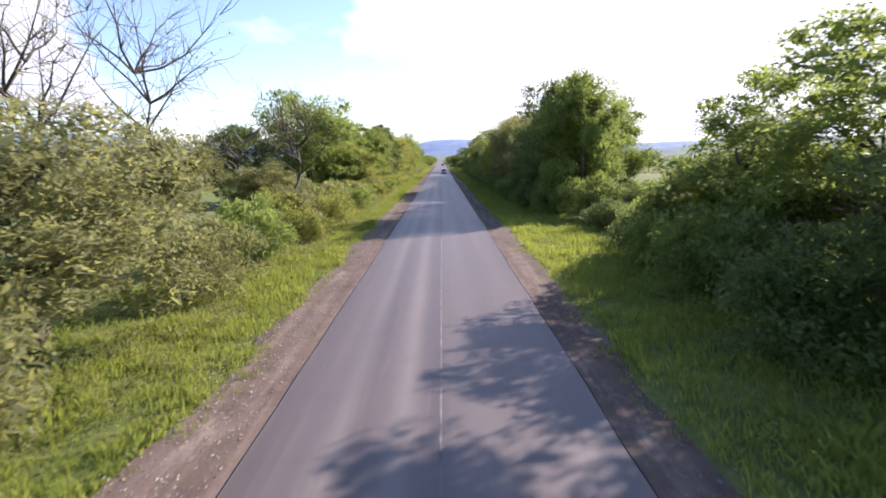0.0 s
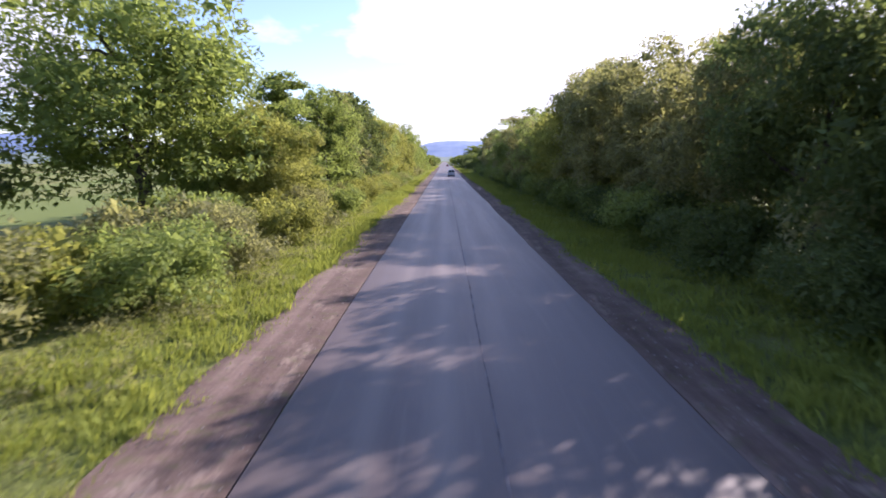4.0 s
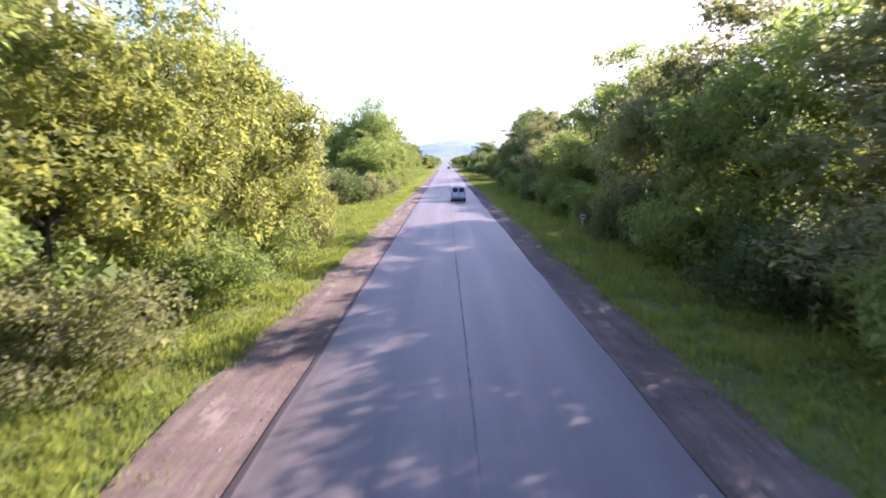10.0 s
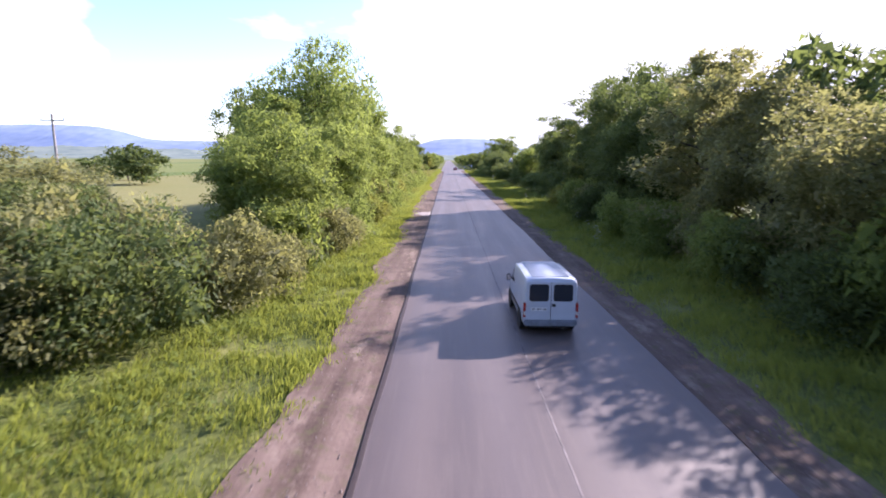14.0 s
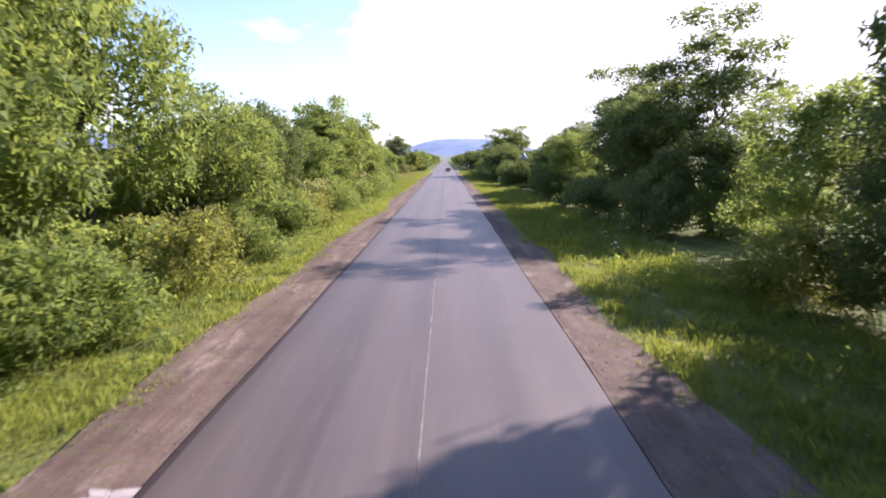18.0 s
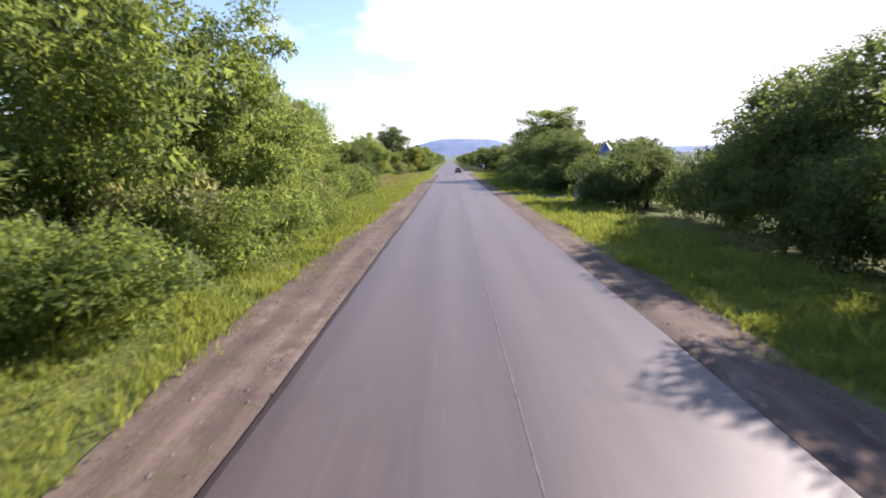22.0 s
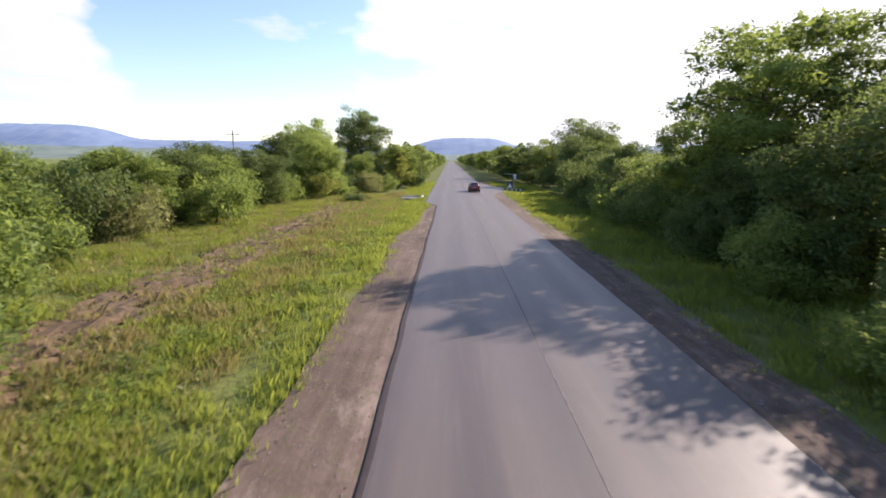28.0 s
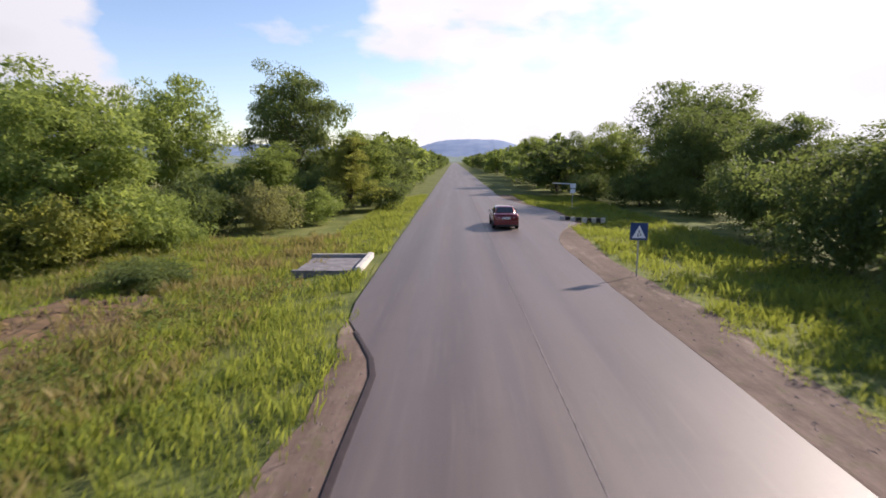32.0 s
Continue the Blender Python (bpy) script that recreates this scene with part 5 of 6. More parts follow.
def build_sedan(x, y, turn):
    car = new("sedan_car")
    w = 0.86
    body = [(0.00, ring(w * 0.86, 0.36, 0.86, 0.80)), (0.06, ring(w * 0.95, 0.26, 0.97, 0.86)), (0.35, ring(w, 0.22, 1.03, 0.88)), (0.95, ring(w, 0.20, 1.02, 0.90)),
            (1.6, ring(w, 0.20, 0.97, 0.93)), (2.6, ring(w, 0.20, 0.95, 0.93)), (3.35, ring(w, 0.20, 0.95, 0.90)), (3.9, ring(w * 0.985, 0.22, 0.86, 0.86)), (4.25, ring(w * 0.93, 0.24, 0.76, 0.84)), (4.42, ring(w * 0.80, 0.32, 0.64, 0.80))]
    shell = part("body", loft(body), RED, car, "glossy dark red paint", True)

    def cabin(hw, z0, z1, roof):
        return [(0, z0), (hw, z0), (hw * 0.97, z0 + (z1 - z0) * 0.45), (roof + 0.05, z1 - 0.10), (roof, z1 - 0.03), (roof * 0.8, z1), (0, z1 + 0.02)]

    part("roof", loft([(0.78, cabin(0.70, 0.94, 1.02, 0.62)), (1.32, cabin(0.78, 0.94, 1.37, 0.58)), (1.62, cabin(0.79, 0.93, 1.43, 0.57)), (2.30, cabin(0.79, 0.92, 1.44, 0.57)), (2.62, cabin(0.78, 0.92, 1.40, 0.57)), (3.38, cabin(0.72, 0.92, 0.97, 0.62))]), RED, car, "", True)
    part("rear_window", panel([(-0.60, 0.77, 1.045), (0.60, 0.77, 1.045), (0.50, 1.27, 1.375), (-0.50, 1.27, 1.375)], 0.02), GLASS, car, "dark tinted rear window")
    part("windscreen", panel([(0.62, 3.33, 1.01), (-0.62, 3.33, 1.01), (-0.52, 2.70, 1.385), (0.52, 2.70, 1.385)], 0.02), GLASS, car)
    for s in (-1, 1):
        for name, pts in (("rear_side_window", [(0.795, 1.08, 1.03), (0.79, 1.86, 1.01), (0.635, 1.86, 1.34), (0.635, 1.38, 1.33)]), ("front_side_window", [(0.79, 1.93, 1.01), (0.77, 2.98, 1.00), (0.635, 2.52, 1.33), (0.635, 1.93, 1.34)])):
            pts = [(s * (px + 0.012), py, pz) for px, py, pz in pts]
            part(name, panel(pts if s > 0 else pts[::-1], 0.018), GLASS, car)
        part("window_trim", panel([(s * 0.81, 1.05, 0.985), (s * 0.80, 3.0, 0.965), (s * 0.795, 3.0, 0.99), (s * 0.805, 1.05, 1.01)][::s], 0.012), CHROME, car, "bright metal window trim")
        part("roof_rail", rod(bmesh.new(), (s * 0.575, 1.25, 1.40), (s * 0.575, 2.55, 1.425), 0.012), CHROME, car)
        for k, (lx, mt) in enumerate(((0.655, CLEAR), (0.50, TAIL))):
            bm = lathe([(0.075, 0), (0.072, 0.03), (0.03, 0.045), (0.005, 0.048)], 18)
            bm.transform(Matrix.Translation((s * lx, 0.055 - 0.02 * k, 0.80)) @ pose(0, 0, 0, 90, 0, 0))
            lamp = part("tail_light", bm, mt, car, "round tail lamp", True)
            bm = lathe([(0.035, 0), (0.03, 0.012), (0.004, 0.014)], 12)
            bm.transform(Matrix.Translation((s * lx, 0.055 - 0.02 * k - 0.046, 0.80)) @ pose(0, 0, 0, 90, 0, 0))
            part("lens", bm, TAIL if k == 0 else CLEAR, lamp)
        part("headlight", boxed(*sorted((s * 0.42, s * 0.74)), 4.22, 4.34, 0.56, 0.70, bevel=0.03), CLEAR, car)
        mir = part("wing_mirror", boxed(*sorted((s * 0.84, s * 1.00)), 2.72, 2.86, 0.96, 1.10, bevel=0.03), BLACK, car, "black wing mirror")
        part("mirror_glass", boxed(*sorted((s * 0.86, s * 0.98)), 2.708, 2.721, 0.98, 1.08), CHROME, mir)
        for yy in (1.30, 2.25):
            part("door_handle", boxed(*sorted((s * 0.86, s * 0.885)), yy, yy + 0.18, 0.80, 0.83, bevel=0.008), RED, car)
        part("door_seam", boxed(*sorted((s * 0.862, s * 0.868)), 1.89, 1.90, 0.30, 0.95), BLACK, car)
        for yy in (0.88, 3.50):
            wheel(car, s * 0.76, yy, 0.31, 0.20)
            arch = lathe([(0.365, -0.02), (0.365, 0.02), (0.02, 0.02), (0.02, -0.02)], 24)
            arch.transform(Matrix.Translation((s * 0.855, yy, 0.33)) @ pose(0, 0, 0, 0, 90, 0))
            part("wheel_arch", arch, BLACK, car)
    part("bumper", boxed(-0.80, 0.80, -0.055, 0.10, 0.34, 0.60, bevel=0.05), RED, car, "red rear bumper")
    part("bumper_underside", boxed(-0.66, 0.66, -0.03, 0.20, 0.20, 0.345, bevel=0.03), BLACK, car)
    part("boot_lip", boxed(-0.62, 0.62, 0.01, 0.07, 0.985, 1.005, bevel=0.006), RED, car)
    part("boot_badge", badge(0.0, 0.015, 0.90), CHROME, car)
    plate = part("number_plate", boxed(-0.27, 0.27, -0.012, 0.01, 0.70, 0.82, bevel=0.008), PLATE, car, "white rear number plate")
    print_bars(plate, -0.25, 0.25, -0.012, 0.73, 0.79, 9)
    part("boot_seam", boxed(-0.66, 0.66, 0.012, 0.022, 0.655, 0.662), BLACK, car)
    part("aerial", rod(bmesh.new(), (0, 1.55, 1.45), (0, 1.38, 1.62), 0.006, 0.003), BLACK, car)
    part("cabin_floor", boxed(-0.70, 0.70, 0.4, 4.0, 0.16, 0.24), BLACK, car)
    car.matrix_basis = pose(x, y, 0.016, 0, 0, turn)
    tagged(car, "dark red four-door sedan with round tail lamps on the asphalt", "car")


def badge(x, y, z):
    bm = lathe([(0.04, 0), (0.035, 0.01), (0.004, 0.012)], 16)
    bm.transform(Matrix.Translation((x, y, z)) @ pose(0, 0, 0, 90, 0, 0))
    return bm


def build_van(x, y, turn):
    van = new("panel_van")
    w = 0.90

    def vr(hw, zb, zt, roof):
        return [(0, zb), (hw * 0.90, zb), (hw * 0.98, zb + 0.12), (hw, 0.75), (hw * 0.985, 1.05), (roof + 0.035, zt - 0.12), (roof - 0.02, zt - 0.04), (roof * 0.85, zt), (0, zt + 0.03)]

    secs = [(0.0, vr(w * 0.965, 0.34, 1.86, 0.775)), (0.05, vr(w * 0.985, 0.30, 1.90, 0.80)), (0.5, vr(w, 0.26, 1.91, 0.80)), (2.0, vr(w, 0.26, 1.91, 0.80)), (2.75, vr(w, 0.26, 1.89, 0.79)), (2.95, vr(w, 0.26, 1.84, 0.77)),
            (3.62, vr(w * 0.99, 0.26, 1.16, 0.74)), (4.1, vr(w * 0.95, 0.28, 0.96, 0.70)), (4.40, vr(w * 0.82, 0.34, 0.84, 0.62))]
    secs = [(yy, [(px, min(pz, hh[-1][1])) for px, pz in hh]) for yy, hh in secs]
    part("body", loft(secs), VAN_WHITE, van, "pale grey-white paint", True)
    for s in (-1, 1):
        door = part("rear_door", panel(rounded(min(s * 0.012, s * 0.80), max(s * 0.012, s * 0.80), 0.52, 1.80, -0.002, 0.05), 0.018), VAN_WHITE, van)
        part("rear_window", panel(rounded(min(s * 0.10, s * 0.68), max(s * 0.10, s * 0.68), 1.18, 1.70, -0.021, 0.07), 0.012), GLASS, door, "dark rear door window")
        part("window_seal", panel(rounded(min(s * 0.075, s * 0.705), max(s * 0.075, s * 0.705), 1.155, 1.725, -0.018, 0.085), 0.006), BLACK, door)
        for zz in (0.75, 1.55):
            part("hinge", boxed(*sorted((s * 0.79, s * 0.84)), -0.035, 0.0, zz, zz + 0.09, bevel=0.008), VAN_WHITE, door)
        lamp = part("tail_light", boxed(*sorted((s * 0.81, s * 0.89)), -0.03, 0.05, 0.62, 1.12, bevel=0.012), TAIL, van, "tall red tail lamp")
        part("lens", boxed(*sorted((s * 0.815, s * 0.885)), -0.034, 0.0, 0.70, 0.82), CLEAR, lamp)
        part("side_window", panel([(s * 0.865, 2.45, 1.17), (s * 0.865, 3.42, 1.15), (s * 0.80, 2.98, 1.66), (s * 0.80, 2.45, 1.68)][::s], 0.02), GLASS, van)
        part("roof_gutter", rod(bmesh.new(), (s * 0.79, 0.06, 1.875), (s * 0.78, 2.8, 1.86), 0.018), VAN_WHITE, van)
        part("side_moulding", boxed(*sorted((s * 0.895, s * 0.918)), 0.9, 3.2, 0.60, 0.70, bevel=0.008), BLACK, van)
        arm = part("wing_mirror", boxed(*sorted((s * 0.94, s * 1.10)), 3.02, 3.12, 1.14, 1.40, bevel=0.03), BLACK, van, "black wing mirror")
        part("mirror_glass", boxed(*sorted((s * 0.955, s * 1.085)), 3.012, 3.021, 1.17, 1.37), CHROME, arm)
        part("mirror_arm", rod(bmesh.new(), (s * 0.86, 3.1, 1.2), (s * 0.98, 3.08, 1.24), 0.02), BLACK, van)
        part("headlight", boxed(*sorted((s * 0.42, s * 0.78)), 4.18, 4.32, 0.66, 0.84, bevel=0.03), CLEAR, van)
        for yy in (0.82, 3.55):
            wheel(van, s * 0.78, yy, 0.32, 0.20)
            arch = lathe([(0.38, -0.02), (0.38, 0.02), (0.02, 0.02), (0.02, -0.02)], 24)
            arch.transform(Matrix.Translation((s * 0.89, yy, 0.34)) @ pose(0, 0, 0, 0, 90, 0))
            part("wheel_arch", arch, BLACK, van)
    for k in range(11):
        yy = 0.25 + k * 0.235
        part("roof_rib", boxed(-0.62, 0.62, yy, yy + 0.07, 1.915, 1.948, bevel=0.012), VAN_WHITE, van)
    part("windscreen", panel([(0.70, 3.58, 1.20), (-0.70, 3.58, 1.20), (-0.66, 3.0, 1.82), (0.66, 3.0, 1.82)], 0.02), GLASS, van)
    part("bumper", boxed(-0.86, 0.86, -0.10, 0.10, 0.34, 0.54, bevel=0.04), mat_plain("bumper_grey", (0.16, 0.18, 0.21), 0.5), van, "grey rear bumper")
    part("door_lock", boxed(0.03, 0.16, -0.045, -0.02, 0.98, 1.08, bevel=0.012), BLACK, van)
    part("number_lamp", boxed(-0.70, -0.08, -0.04, -0.018, 0.985, 1.02, bevel=0.008), VAN_WHITE, van)
    plate = part("number_plate", boxed(-0.64, -0.12, -0.034, -0.018, 0.84, 0.95, bevel=0.006), PLATE, van, "white rear number plate")
    print_bars(plate, -0.62, -0.14, -0.034, 0.865, 0.925, 9)
    part("door_gap", boxed(-0.006, 0.006, -0.012, 0.0, 0.52, 1.80), BLACK, van)
    part("underside", boxed(-0.75, 0.75, 0.2, 4.2, 0.20, 0.30), BLACK, van)
    van.matrix_basis = pose(x, y, 0.016, 0, 0, turn)
    tagged(van, "pale grey-white panel van with two glazed rear doors on the asphalt", "van")


build_van(1.05, 199.6, 0.0)
build_sedan(1.35, 434.0, 0)


# ---- chapel ----
MINT = mat_plain("mint_render", (0.43, 0.57, 0.54), 0.85, var=0.12, scale=1.6, bump=0.35)
TRIM = mat_plain("white_trim", (0.74, 0.74, 0.72), 0.7, var=0.08, scale=3, bump=0.1)
ROOF_BLUE = mat_plain("blue_roof_sheet", (0.22, 0.30, 0.45), 0.38, 0.35, var=0.14, scale=1.2, bump=0.05)
DOME_BLUE = mat_plain("blue_dome_sheet", (0.10, 0.13, 0.26), 0.35, 0.4, var=0.15, scale=2, bump=0.05)
STONE = mat_plain("grey_stone", (0.36, 0.36, 0.36), 0.9, var=0.25, scale=3, bump=0.5)


def build_chapel(x0, x1, y0, y1):
    """A small oblong chapel: four walls, a hipped sheet roof, a drum and an onion dome."""
    ch = new("chapel")
    hx, hy, wall_h, z0, over = (x1 - x0) / 2, (y1 - y0) / 2, 2.62, 0.28, 0.42
    part("plinth", boxed(-hx - 0.12, hx + 0.12, -hy - 0.12, hy + 0.12, -0.5, z0, bevel=0.02), CONCRETE, ch)
    cor = [(-hx, -hy), (hx, -hy), (hx, hy), (-hx, hy)]
    for i in range(4):
        (ax, ay), (bx, by) = cor[i], cor[(i + 1) % 4]
        length = math.hypot(bx - ax, by - ay)
        place = pose((ax + bx) / 2, (ay + by) / 2, 0, 0, 0, math.degrees(math.atan2(by - ay, bx - ax)))

        def placed(bm):
            bm.transform(place)
            return bm

        part("wall", placed(boxed(-length / 2 + 0.16 * (i % 2), length / 2 - 0.16 * (i % 2), 0.0, 0.16, z0, z0 + wall_h)), MINT, ch, "mint-green rendered wall")
        part("corner_post", placed(boxed(-length / 2 - 0.05, -length / 2 + 0.13, -0.05, 0.13, z0, z0 + wall_h - 0.02, bevel=0.02)), TRIM, ch, "white corner post")
        if i == 3:
            d = part("door", placed(boxed(-0.45, 0.45, -0.05, -0.01, z0 + 0.02, z0 + 2.05, bevel=0.01)), mat_plain("door_wood", (0.10, 0.06, 0.045), 0.6), ch, "dark wooden door")
            part("door_handle", placed(boxed(0.30, 0.36, -0.10, -0.05, z0 + 0.95, z0 + 1.1, bevel=0.01)), CHROME, d)
            part("door_frame", placed(boxed(-0.56, 0.56, -0.03, -0.002, z0 + 2.05, z0 + 2.16)), TRIM, ch)
            for k in (-1, 1):
                part("porch_post", placed(rod(bmesh.new(), (k * 1.1, -0.36, 0.0), (k * 1.1, -0.36, z0 + wall_h - 0.05), 0.06, 0.06, 10)), TRIM, ch, "white porch post")
            part("step", placed(boxed(-0.9, 0.9, -0.75, -0.12, -0.3, 0.12, bevel=0.02)), CONCRETE, ch)
        else:
            for wx in ((0.2,) if i == 0 else (-0.9, 0.9) if i == 2 else (0.0,)):
                pts = [(wx - 0.21, -0.02, 1.25), (wx + 0.21, -0.02, 1.25)] + [(wx + 0.21 * math.cos(radians(k * 20)), -0.02, 2.02 + 0.21 * math.sin(radians(k * 20))) for k in range(10)]
                win = part("window", placed(panel(pts, 0.02)), GLASS, ch, "narrow arched window")
                part("glazing_bar", placed(boxed(wx - 0.012, wx + 0.012, -0.055, -0.038, 1.26, 2.2)), TRIM, win)
                part("sill", placed(boxed(wx - 0.27, wx + 0.27, -0.08, -0.002, 1.19, 1.25, bevel=0.01)), TRIM, win)
        ex, ey = hx + over, hy + over
        ec = [(-ex, -ey), (ex, -ey), (ex, ey), (-ex, ey)]
        (cx0, cy0), (cx1, cy1) = ec[i], ec[(i + 1) % 4]
        ez, tz, t = z0 + wall_h - 0.06, z0 + wall_h + 1.45, 0.15
        q = [(cx0, cy0, ez), (cx1, cy1, ez), (cx1 * t, cy1 * t, tz), (cx0 * t, cy0 * t, tz)]
        fac = part("roof_facet", panel(q, 0.03), ROOF_BLUE, ch, "blue-grey sheet metal roof")
        bm, n = bmesh.new(), 9
        for k in range(1, n):
            lo, hi = Vector(q[0]).lerp(Vector(q[1]), k / n), Vector(q[3]).lerp(Vector(q[2]), k / n)
            rod(bm, lo + Vector((0, 0, 0.035)), hi + Vector((0, 0, 0.035)), 0.014, 0.014, 5)
        part("seam", bm, ROOF_BLUE, fac)
        part("eaves_board", panel([(cx0, cy0, ez - 0.10), (cx1, cy1, ez - 0.10), (cx1, cy1, ez - 0.004), (cx0, cy0, ez - 0.004)], 0.02), TRIM, ch)
    part("soffit", boxed(-ex + 0.03, ex - 0.03, -ey + 0.03, ey - 0.03, ez - 0.06, ez - 0.03), TRIM, ch)
    zt = z0 + wall_h + 1.05
    part("drum", lathe([(0.62, zt - 0.1), (0.62, zt + 0.66), (0.70, zt + 0.70), (0.70, zt + 0.76)], 24), MINT, ch, "pale round drum", True)
    zd = zt + 0.76
    part("dome", lathe([(0.62, zd), (0.74, zd + 0.14), (0.78, zd + 0.36), (0.74, zd + 0.60), (0.58, zd + 0.84), (0.37, zd + 1.06), (0.19, zd + 1.28), (0.07, zd + 1.50), (0.015, zd + 1.62)], 28), DOME_BLUE, ch, "dark blue onion dome", True)
    part("finial", rod(bmesh.new(), (0, 0, zd + 1.56), (0, 0, zd + 1.95), 0.015, 0.008), CHROME, ch)
    ch.matrix_basis = pose((x0 + x1) / 2, (y0 + y1) / 2, -0.34)
    tagged(ch, "small mint-green chapel with blue hipped roof and onion dome", "chapel")


build_chapel(14.3, 19.1, 342.2, 345.6)


PAVING = mat_plain("weathered_paving", (0.150, 0.142, 0.148), 0.9, var=0.4, scale=2.2, bump=0.4)


def build_path():
    """Concrete slabs from the road to the chapel, between low kerbs."""
    p = new("chapel_path")
    rng = np.random.default_rng(5)
    data = None
    for i in range(8):
        for j in range(3):
            if data is None:
                ob = part("slab", boxed(-0.49, 0.49, -0.40, 0.40, -0.06, 0.0, bevel=0.012), PAVING, p)
                data = ob.data
            else:
                ob = new("slab", data)
                ob.parent = p
            ob.matrix_basis = pose(6.7 + i * 1.0, 341.2 + j * 0.82, max(ground_z(6.7 + i) + 0.05, -0.24) + rng.normal(0, 0.008), rng.normal(0, 0.6), rng.normal(0, 0.6), rng.normal(0, 0.6))
    for yy in (340.7, 343.35):
        for i in range(8):
            part("kerb", boxed(6.25 + i, 7.22 + i, yy - 0.06, yy + 0.06, -0.5, max(ground_z(6.7 + i) + 0.11, -0.18), bevel=0.02), PAVING, p)
    tagged(p, "grey concrete slab path with kerbs leading to the chapel", "path", kind="structure")


build_path()


def build_statue(x, y, h):
    prof = [(0.26, 0), (0.26, 0.22), (0.20, 0.26), (0.19, 0.30), (0.17, 0.62), (0.15, 0.85), (0.19, 1.10), (0.17, 1.28), (0.07, 1.36), (0.10, 1.45), (0.095, 1.55), (0.03, 1.62), (0.005, 1.63)]
    s = part("statue", lathe([(r * h / 1.63, z * h / 1.63) for r, z in prof], 20), mat_plain("blue_grey_stone", (0.24, 0.30, 0.38), 0.8, var=0.2), None, "", True)
    s.matrix_basis = pose(x, y, ground_z(x) - 0.05)
    tagged(s, "weathered blue-grey statue on a base in the grass", "statue")


def build_cross(x, y):
    c = new("wayside_cross")
    part("base", boxed(-0.20, 0.20, -0.18, 0.18, -0.2, 0.16, bevel=0.03), CONCRETE, c)
    part("shaft", boxed(-0.06, 0.06, -0.05, 0.05, 0.16, 1.75, bevel=0.015), STONE, c)
    part("arm", boxed(-0.32, 0.32, -0.055, 0.055, 1.22, 1.36, bevel=0.015), STONE, c)
    for k in (-1, 1):
        part("arm_end", boxed(k * 0.34 - 0.04, k * 0.34 + 0.04, -0.065, 0.065, 1.19, 1.39, bevel=0.02), STONE, c)
    c.matrix_basis = pose(x, y, ground_z(x), 0, 0, 20) @ Matrix.Diagonal((0.8, 0.8, 0.95, 1))
    tagged(c, "grey stone wayside cross standing in the roadside grass", "cross")


build_statue(14.1, 338.5, 1.5)
build_cross(10.2, 329.8)


# ---- roadside furniture ----
SIGN_BLUE = mat_plain("sign_blue", (0.02, 0.05, 0.16), 0.45, var=0.08, bump=0.0)
SIGN_WHITE = mat_plain("sign_white", (0.78, 0.78, 0.80), 0.5, var=0.05, bump=0.0)
STEEL = mat_plain("galvanised_steel", (0.36, 0.37, 0.38), 0.5, 0.7, var=0.2)


def build_crossing_sign(x, y):
    s = new("road_sign")
    part("post", rod(bmesh.new(), (0, 0, -0.3), (0, 0, 2.15), 0.032), STEEL, s)
    plate = part("plate", boxed(-0.34, 0.34, -0.05, -0.03, 1.50, 2.18, bevel=0.008), SIGN_BLUE, s, "dark blue square plate")
    part("triangle", panel([(-0.27, -0.051, 1.58), (0.27, -0.051, 1.58), (0.0, -0.051, 2.08)], 0.006), SIGN_WHITE, plate, "white triangle")
    bm = bmesh.new()
    for dx, dz, a in ((-0.04, 1.70, 0.07), (0.05, 1.72, 0.05), (0.0, 1.84, 0.05)):
        box(bm, dx - 0.02, dx + 0.02, -0.062, -0.058, dz - a, dz + a)
    part("symbol", bm, INK, plate)
    for z in (1.62, 2.05):
        part("clamp", boxed(-0.05, 0.05, -0.035, 0.035, z, z + 0.03), STEEL, s)
    s.matrix_basis = pose(x, y, ground_z(x), 0, 0, -4)
    tagged(s, "blue square crossing sign with a white triangle on a steel post", "road sign")


def build_side_sign(x, y):
    s = new("direction_sign")
    part("post", rod(bmesh.new(), (0, 0, -0.3), (0, 0, 2.5), 0.04), STEEL, s)
    part("plate", boxed(-0.28, 0.28, -0.06, -0.04, 2.05, 2.5, bevel=0.008), SIGN_WHITE, s)
    part("lower_plate", boxed(-0.24, 0.24, -0.06, -0.04, 1.55, 1.95, bevel=0.008), SIGN_WHITE, s)
    part("arm", rod(bmesh.new(), (-2.0, 0, 2.55), (0.1, 0, 2.45), 0.035), SIGN_WHITE, s, "white horizontal bar")
    s.matrix_basis = pose(x, y, ground_z(x) + 0.1, 0, 0, 0)
    tagged(s, "white sign plates on a post with a horizontal bar", "road sign")


def build_marker(x, y):
    s = new("marker_board")
    part("post", boxed(-0.05, 0.05, -0.04, 0.04, -0.3, 1.15, bevel=0.01), WHITEWASH, s)
    part("board", boxed(-0.22, 0.22, -0.075, -0.04, 1.02, 1.32, bevel=0.01), WHITEWASH, s)
    part("marking", boxed(-0.15, 0.15, -0.082, -0.075, 1.12, 1.22), INK, s)
    s.matrix_basis = pose(x, y, ground_z(x), 0, 3, 5)
    tagged(s, "small weathered white marker board on a post in grass", "marker")


def build_striped_kerb():
    k = new("striped_kerb")
    for i in range(9):
        x = 6.1 + i * 0.34
        y = 438.6 + max(0.0, 1.4 - i * 0.35)
        part("block", boxed(x, x + 0.33, y, y + 0.26, -0.1, 0.28, bevel=0.02), (WHITEWASH, BLACK)[i % 2], k)
    tagged(k, "black and white painted kerb blocks at the turning", "kerb")


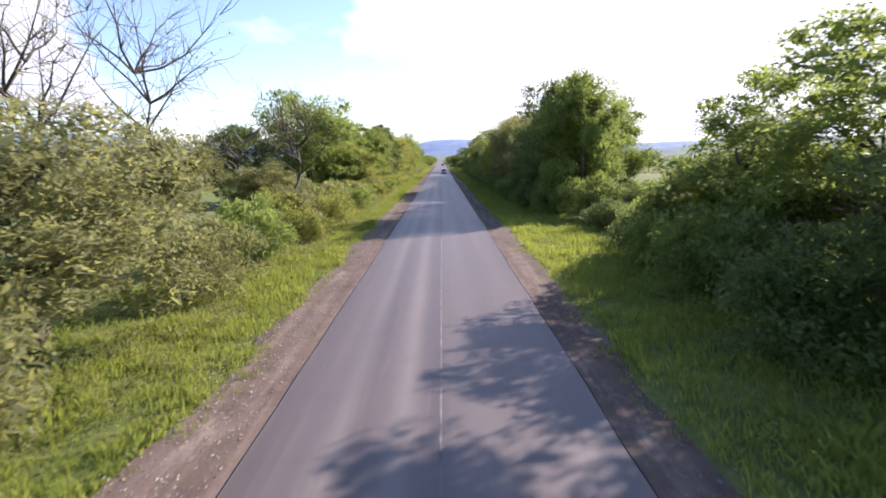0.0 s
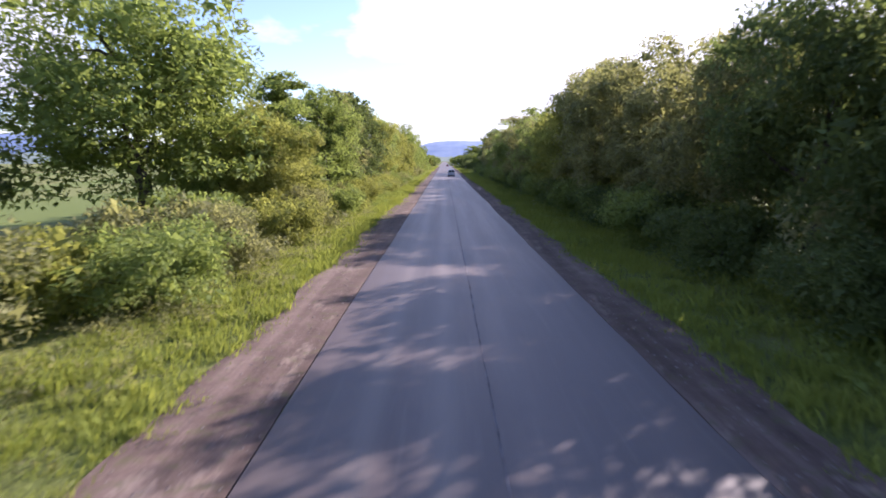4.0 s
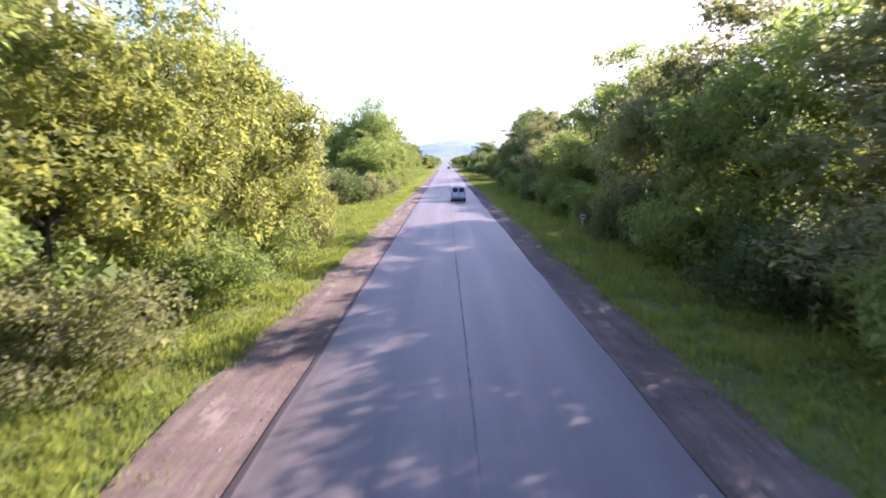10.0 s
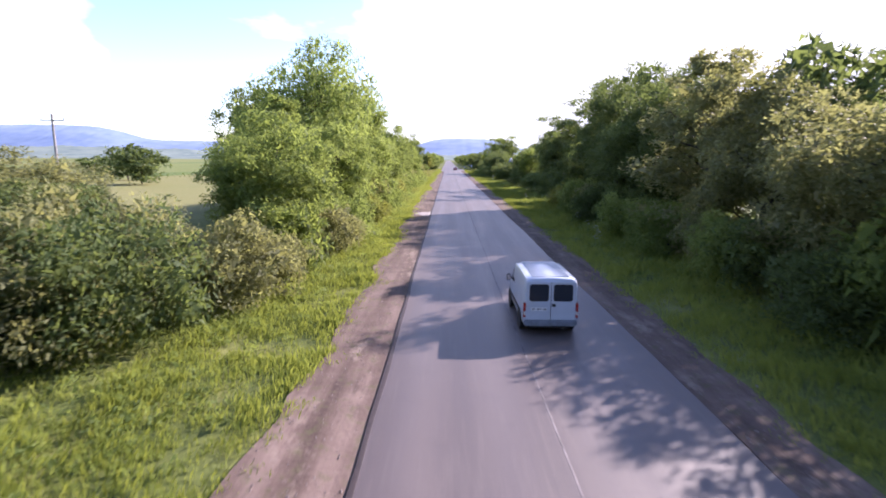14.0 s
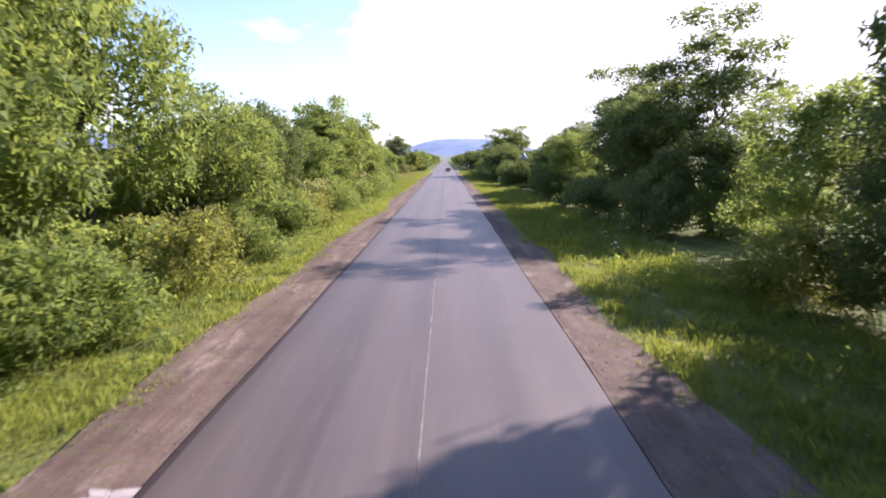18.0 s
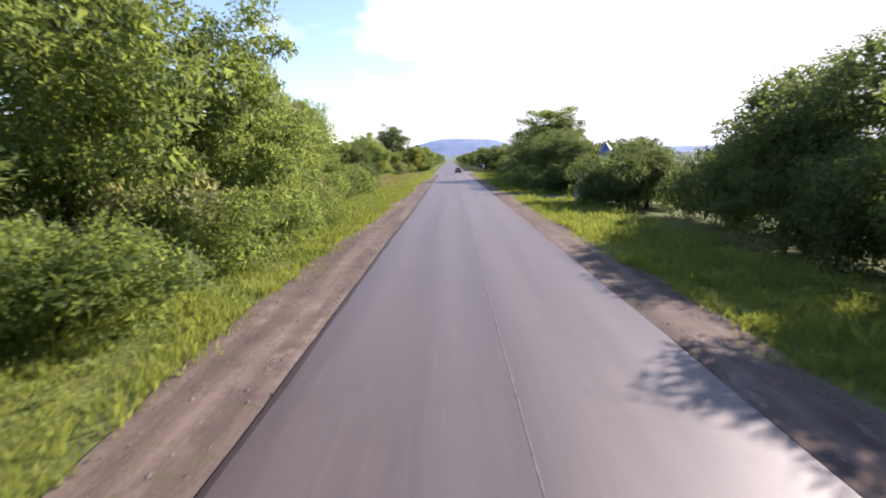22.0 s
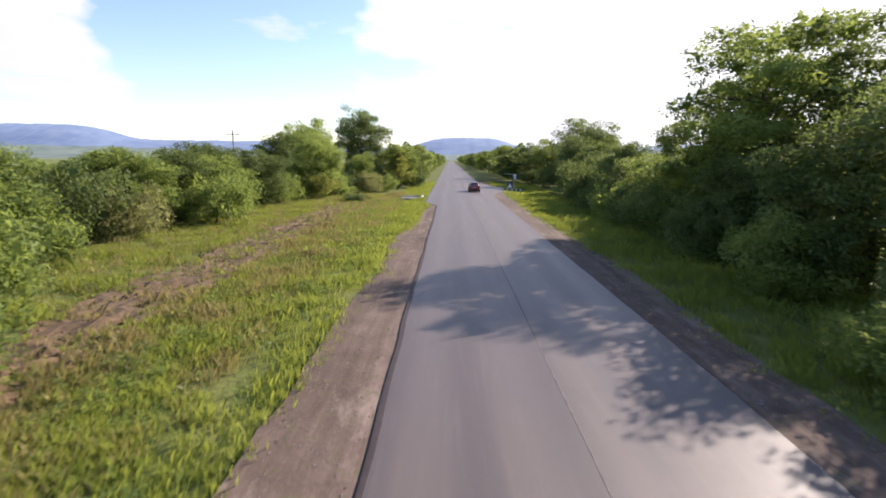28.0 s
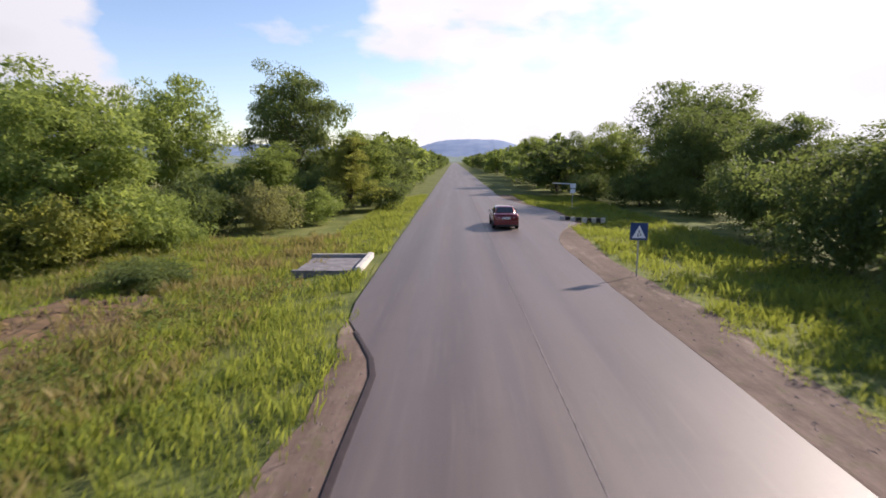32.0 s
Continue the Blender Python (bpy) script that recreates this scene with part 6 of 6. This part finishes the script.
def build_culvert():
    c = new("culvert_parapet")
    part("slab", boxed(-8.9, -6.3, 421.2, 424.2, -0.45, -0.04, bevel=0.03), PAVING, c, "grey concrete slab")
    part("headwall", boxed(-6.28, -6.02, 420.9, 424.6, -0.4, 0.16, bevel=0.03), WHITEWASH, c, "whitewashed headwall")
    part("front_beam", boxed(-9.0, -6.3, 420.95, 421.18, -0.45, 0.0, bevel=0.02), PAVING, c)
    part("back_beam", boxed(-9.0, -6.3, 424.22, 424.45, -0.45, 0.12, bevel=0.02), CONCRETE, c)
    tagged(c, "low concrete culvert slab with a whitewashed headwall by the road", "culvert")


build_crossing_sign(5.15, 420.0)
build_side_sign(9.7, 452.3)
build_marker(10.0, 174.1)
build_striped_kerb()
build_culvert()


def build_power_line():
    p = new("power_pole")
    part("pole", rod(bmesh.new(), (0, 0, -0.5), (0, 0, 10.4), 0.17, 0.12, 10), CONCRETE, p, "grey concrete pole")
    part("crossarm", boxed(-1.3, 1.3, -0.05, 0.05, 9.7, 9.82, bevel=0.01), STEEL, p)
    part("brace", rod(bmesh.new(), (0.9, 0, 9.7), (0, 0, 9.0), 0.03), STEEL, p)
    for x in (-1.2, 0.0, 1.2):
        part("insulator", lathe([(0.05, 0), (0.09, 0.06), (0.05, 0.1), (0.09, 0.16), (0.04, 0.24)], 10, (x, 0, 9.82 if x else 10.4)), SIGN_WHITE, p)
    tagged(p, "grey concrete power pole with crossarm standing in the field", "power pole", "power line poles")
    p.matrix_basis = pose(-43.5, 80, -0.36)
    for y in (133, 186, 239, 292, 346, 400, 454, 508):
        copy_thing(p, pose(-43.5, y, -0.36))


build_power_line()


# ---- soil, stones, loose pieces ----
def build_soil():
    rng = np.random.default_rng(9)
    xs, ys = np.linspace(-16.4, -12.3, 17), np.arange(352, 418.5, 0.5)
    vs = []
    for j, y in enumerate(ys):
        for i, x in enumerate(xs):
            edge = min(i, len(xs) - 1 - i, j, len(ys) - 1 - j)
            vs.append((x + wob(y, 21, 0.5) + rng.normal(0, 0.05), y + rng.normal(0, 0.08), ground_z(x) + (0.10 + rng.normal(0, 0.07) if edge > 0 else -0.15)))
    n = len(xs)
    fs = [(j * n + i, j * n + i + 1, (j + 1) * n + i + 1, (j + 1) * n + i) for j in range(len(ys) - 1) for i in range(n - 1)]
    tagged(mesh_object("soil_strip", vs, fs, SOIL), "freshly turned brown soil strip across the meadow", "soil", kind="structure")


def scatter_stones(name, x0, x1, y0, y1, n, smin, smax, material, label, seed, z=-0.02):
    """Small broken stones, each a squashed, uneven lump."""
    rng = np.random.default_rng(seed)
    base = np.array([(1, 0, 0), (-1, 0, 0), (0, 1, 0), (0, -1, 0), (0, 0, 1), (0, 0, -1)], float)
    tri = np.array([(0, 2, 4), (2, 1, 4), (1, 3, 4), (3, 0, 4), (2, 0, 5), (1, 2, 5), (3, 1, 5), (0, 3, 5)])
    x, y = rng.uniform(x0, x1, n), rng.uniform(y0, y1, n)
    s = rng.uniform(smin, smax, n)
    v = base[None] * (s[:, None, None] * rng.uniform(0.5, 1.3, (n, 6, 1)))
    a = rng.uniform(0, 6.28, n)
    c, sn = np.cos(a)[:, None], np.sin(a)[:, None]
    v = np.stack([v[..., 0] * c - v[..., 1] * sn, v[..., 0] * sn + v[..., 1] * c, v[..., 2] * 0.6], -1)
    v += np.stack([x, y, np.full(n, z)], -1)[:, None]
    f = (np.arange(n)[:, None, None] * 6 + tri[None]).reshape(-1, 3)
    tagged(mesh_object(name, v.reshape(-1, 3), f, material), label, "stones", kind="stuff")


build_soil()
PEBBLE = mat_plain("pebble", (0.19, 0.16, 0.145), 0.9, var=0.35, scale=9, bump=0.2)
scatter_stones("gravel", -6.3, -4.1, -5, 412, 7000, 0.012, 0.036, PEBBLE, "loose brown gravel on the dirt shoulder", 61)
scatter_stones("gravel", 3.95, 5.7, -5, 426, 6000, 0.012, 0.05, PEBBLE, "loose brown gravel on the dirt shoulder", 62)


RUBBLE = mat_plain("chapel_rubble", (0.27, 0.225, 0.165), 0.95, var=0.4, scale=5, bump=0.4)
scatter_stones("rubble", 5.6, 7.6, 336.5, 345.5, 260, 0.02, 0.075, RUBBLE, "pale broken stones between the shoulder and the chapel path", 63)
scatter_stones("rubble", -6.2, -4.2, 286, 352, 260, 0.02, 0.06, PEBBLE, "scattered stones and clods on the dirt shoulder", 64)


CLOD = mat_plain("soil_clod", (0.112, 0.070, 0.038), 0.97, var=0.45, scale=6, bump=0.6)
scatter_stones("soil_clods", -16.6, -12.2, 352, 418, 2600, 0.05, 0.17, CLOD, "brown clods of freshly turned soil", 65, -0.30)
FLAKE = mat_plain("dry_flakes", (0.36, 0.30, 0.22), 0.95, var=0.4, scale=9, bump=0.2)
scatter_stones("dry_litter", -6.6, -4.3, -4, 46, 2600, 0.015, 0.045, FLAKE, "pale dry leaves and chips strewn over the shoulder", 66)


def build_patch():
    """A broken apron of pale concrete, pieces fitted loosely together."""
    p = new("concrete_patch")
    rng = np.random.default_rng(12)
    pale = mat_plain("pale_rubble", (0.30, 0.265, 0.25), 0.95, var=0.35, scale=3, bump=0.5)
    nx, ny = 5, 11
    gx = [[-4.12 - i * 0.36 + rng.uniform(-0.13, 0.13) for i in range(nx)] for j in range(ny)]
    gy = [[235.8 + j * 0.43 + rng.uniform(-0.17, 0.17) for i in range(nx)] for j in range(ny)]
    for j in range(ny - 1):
        for i in range(nx - 1):
            if i > 0.6 + 3.1 * math.sin(math.pi * (j + 0.5) / ny) + rng.uniform(-0.6, 0.6):
                continue
            q = [(gx[b][a], gy[b][a]) for a, b in ((i, j), (i, j + 1), (i + 1, j + 1), (i + 1, j))]
            mx, my = sum(c[0] for c in q) / 4, sum(c[1] for c in q) / 4
            pts = []
            for k in range(4):
                (ax, ay), (bx, by) = q[k], q[(k + 1) % 4]
                for u in (0.12, 0.55, 0.88):
                    px, py = ax + (bx - ax) * u, ay + (by - ay) * u
                    g = rng.uniform(0.93, 1.0)
                    pts.append((mx + (px - mx) * g, my + (py - my) * g, -0.028))
            part("fragment", panel(pts, rng.uniform(0.014, 0.022)), pale, p)
    tagged(p, "broken pale concrete fragments pressed into the dirt shoulder", "rubble")


build_patch()
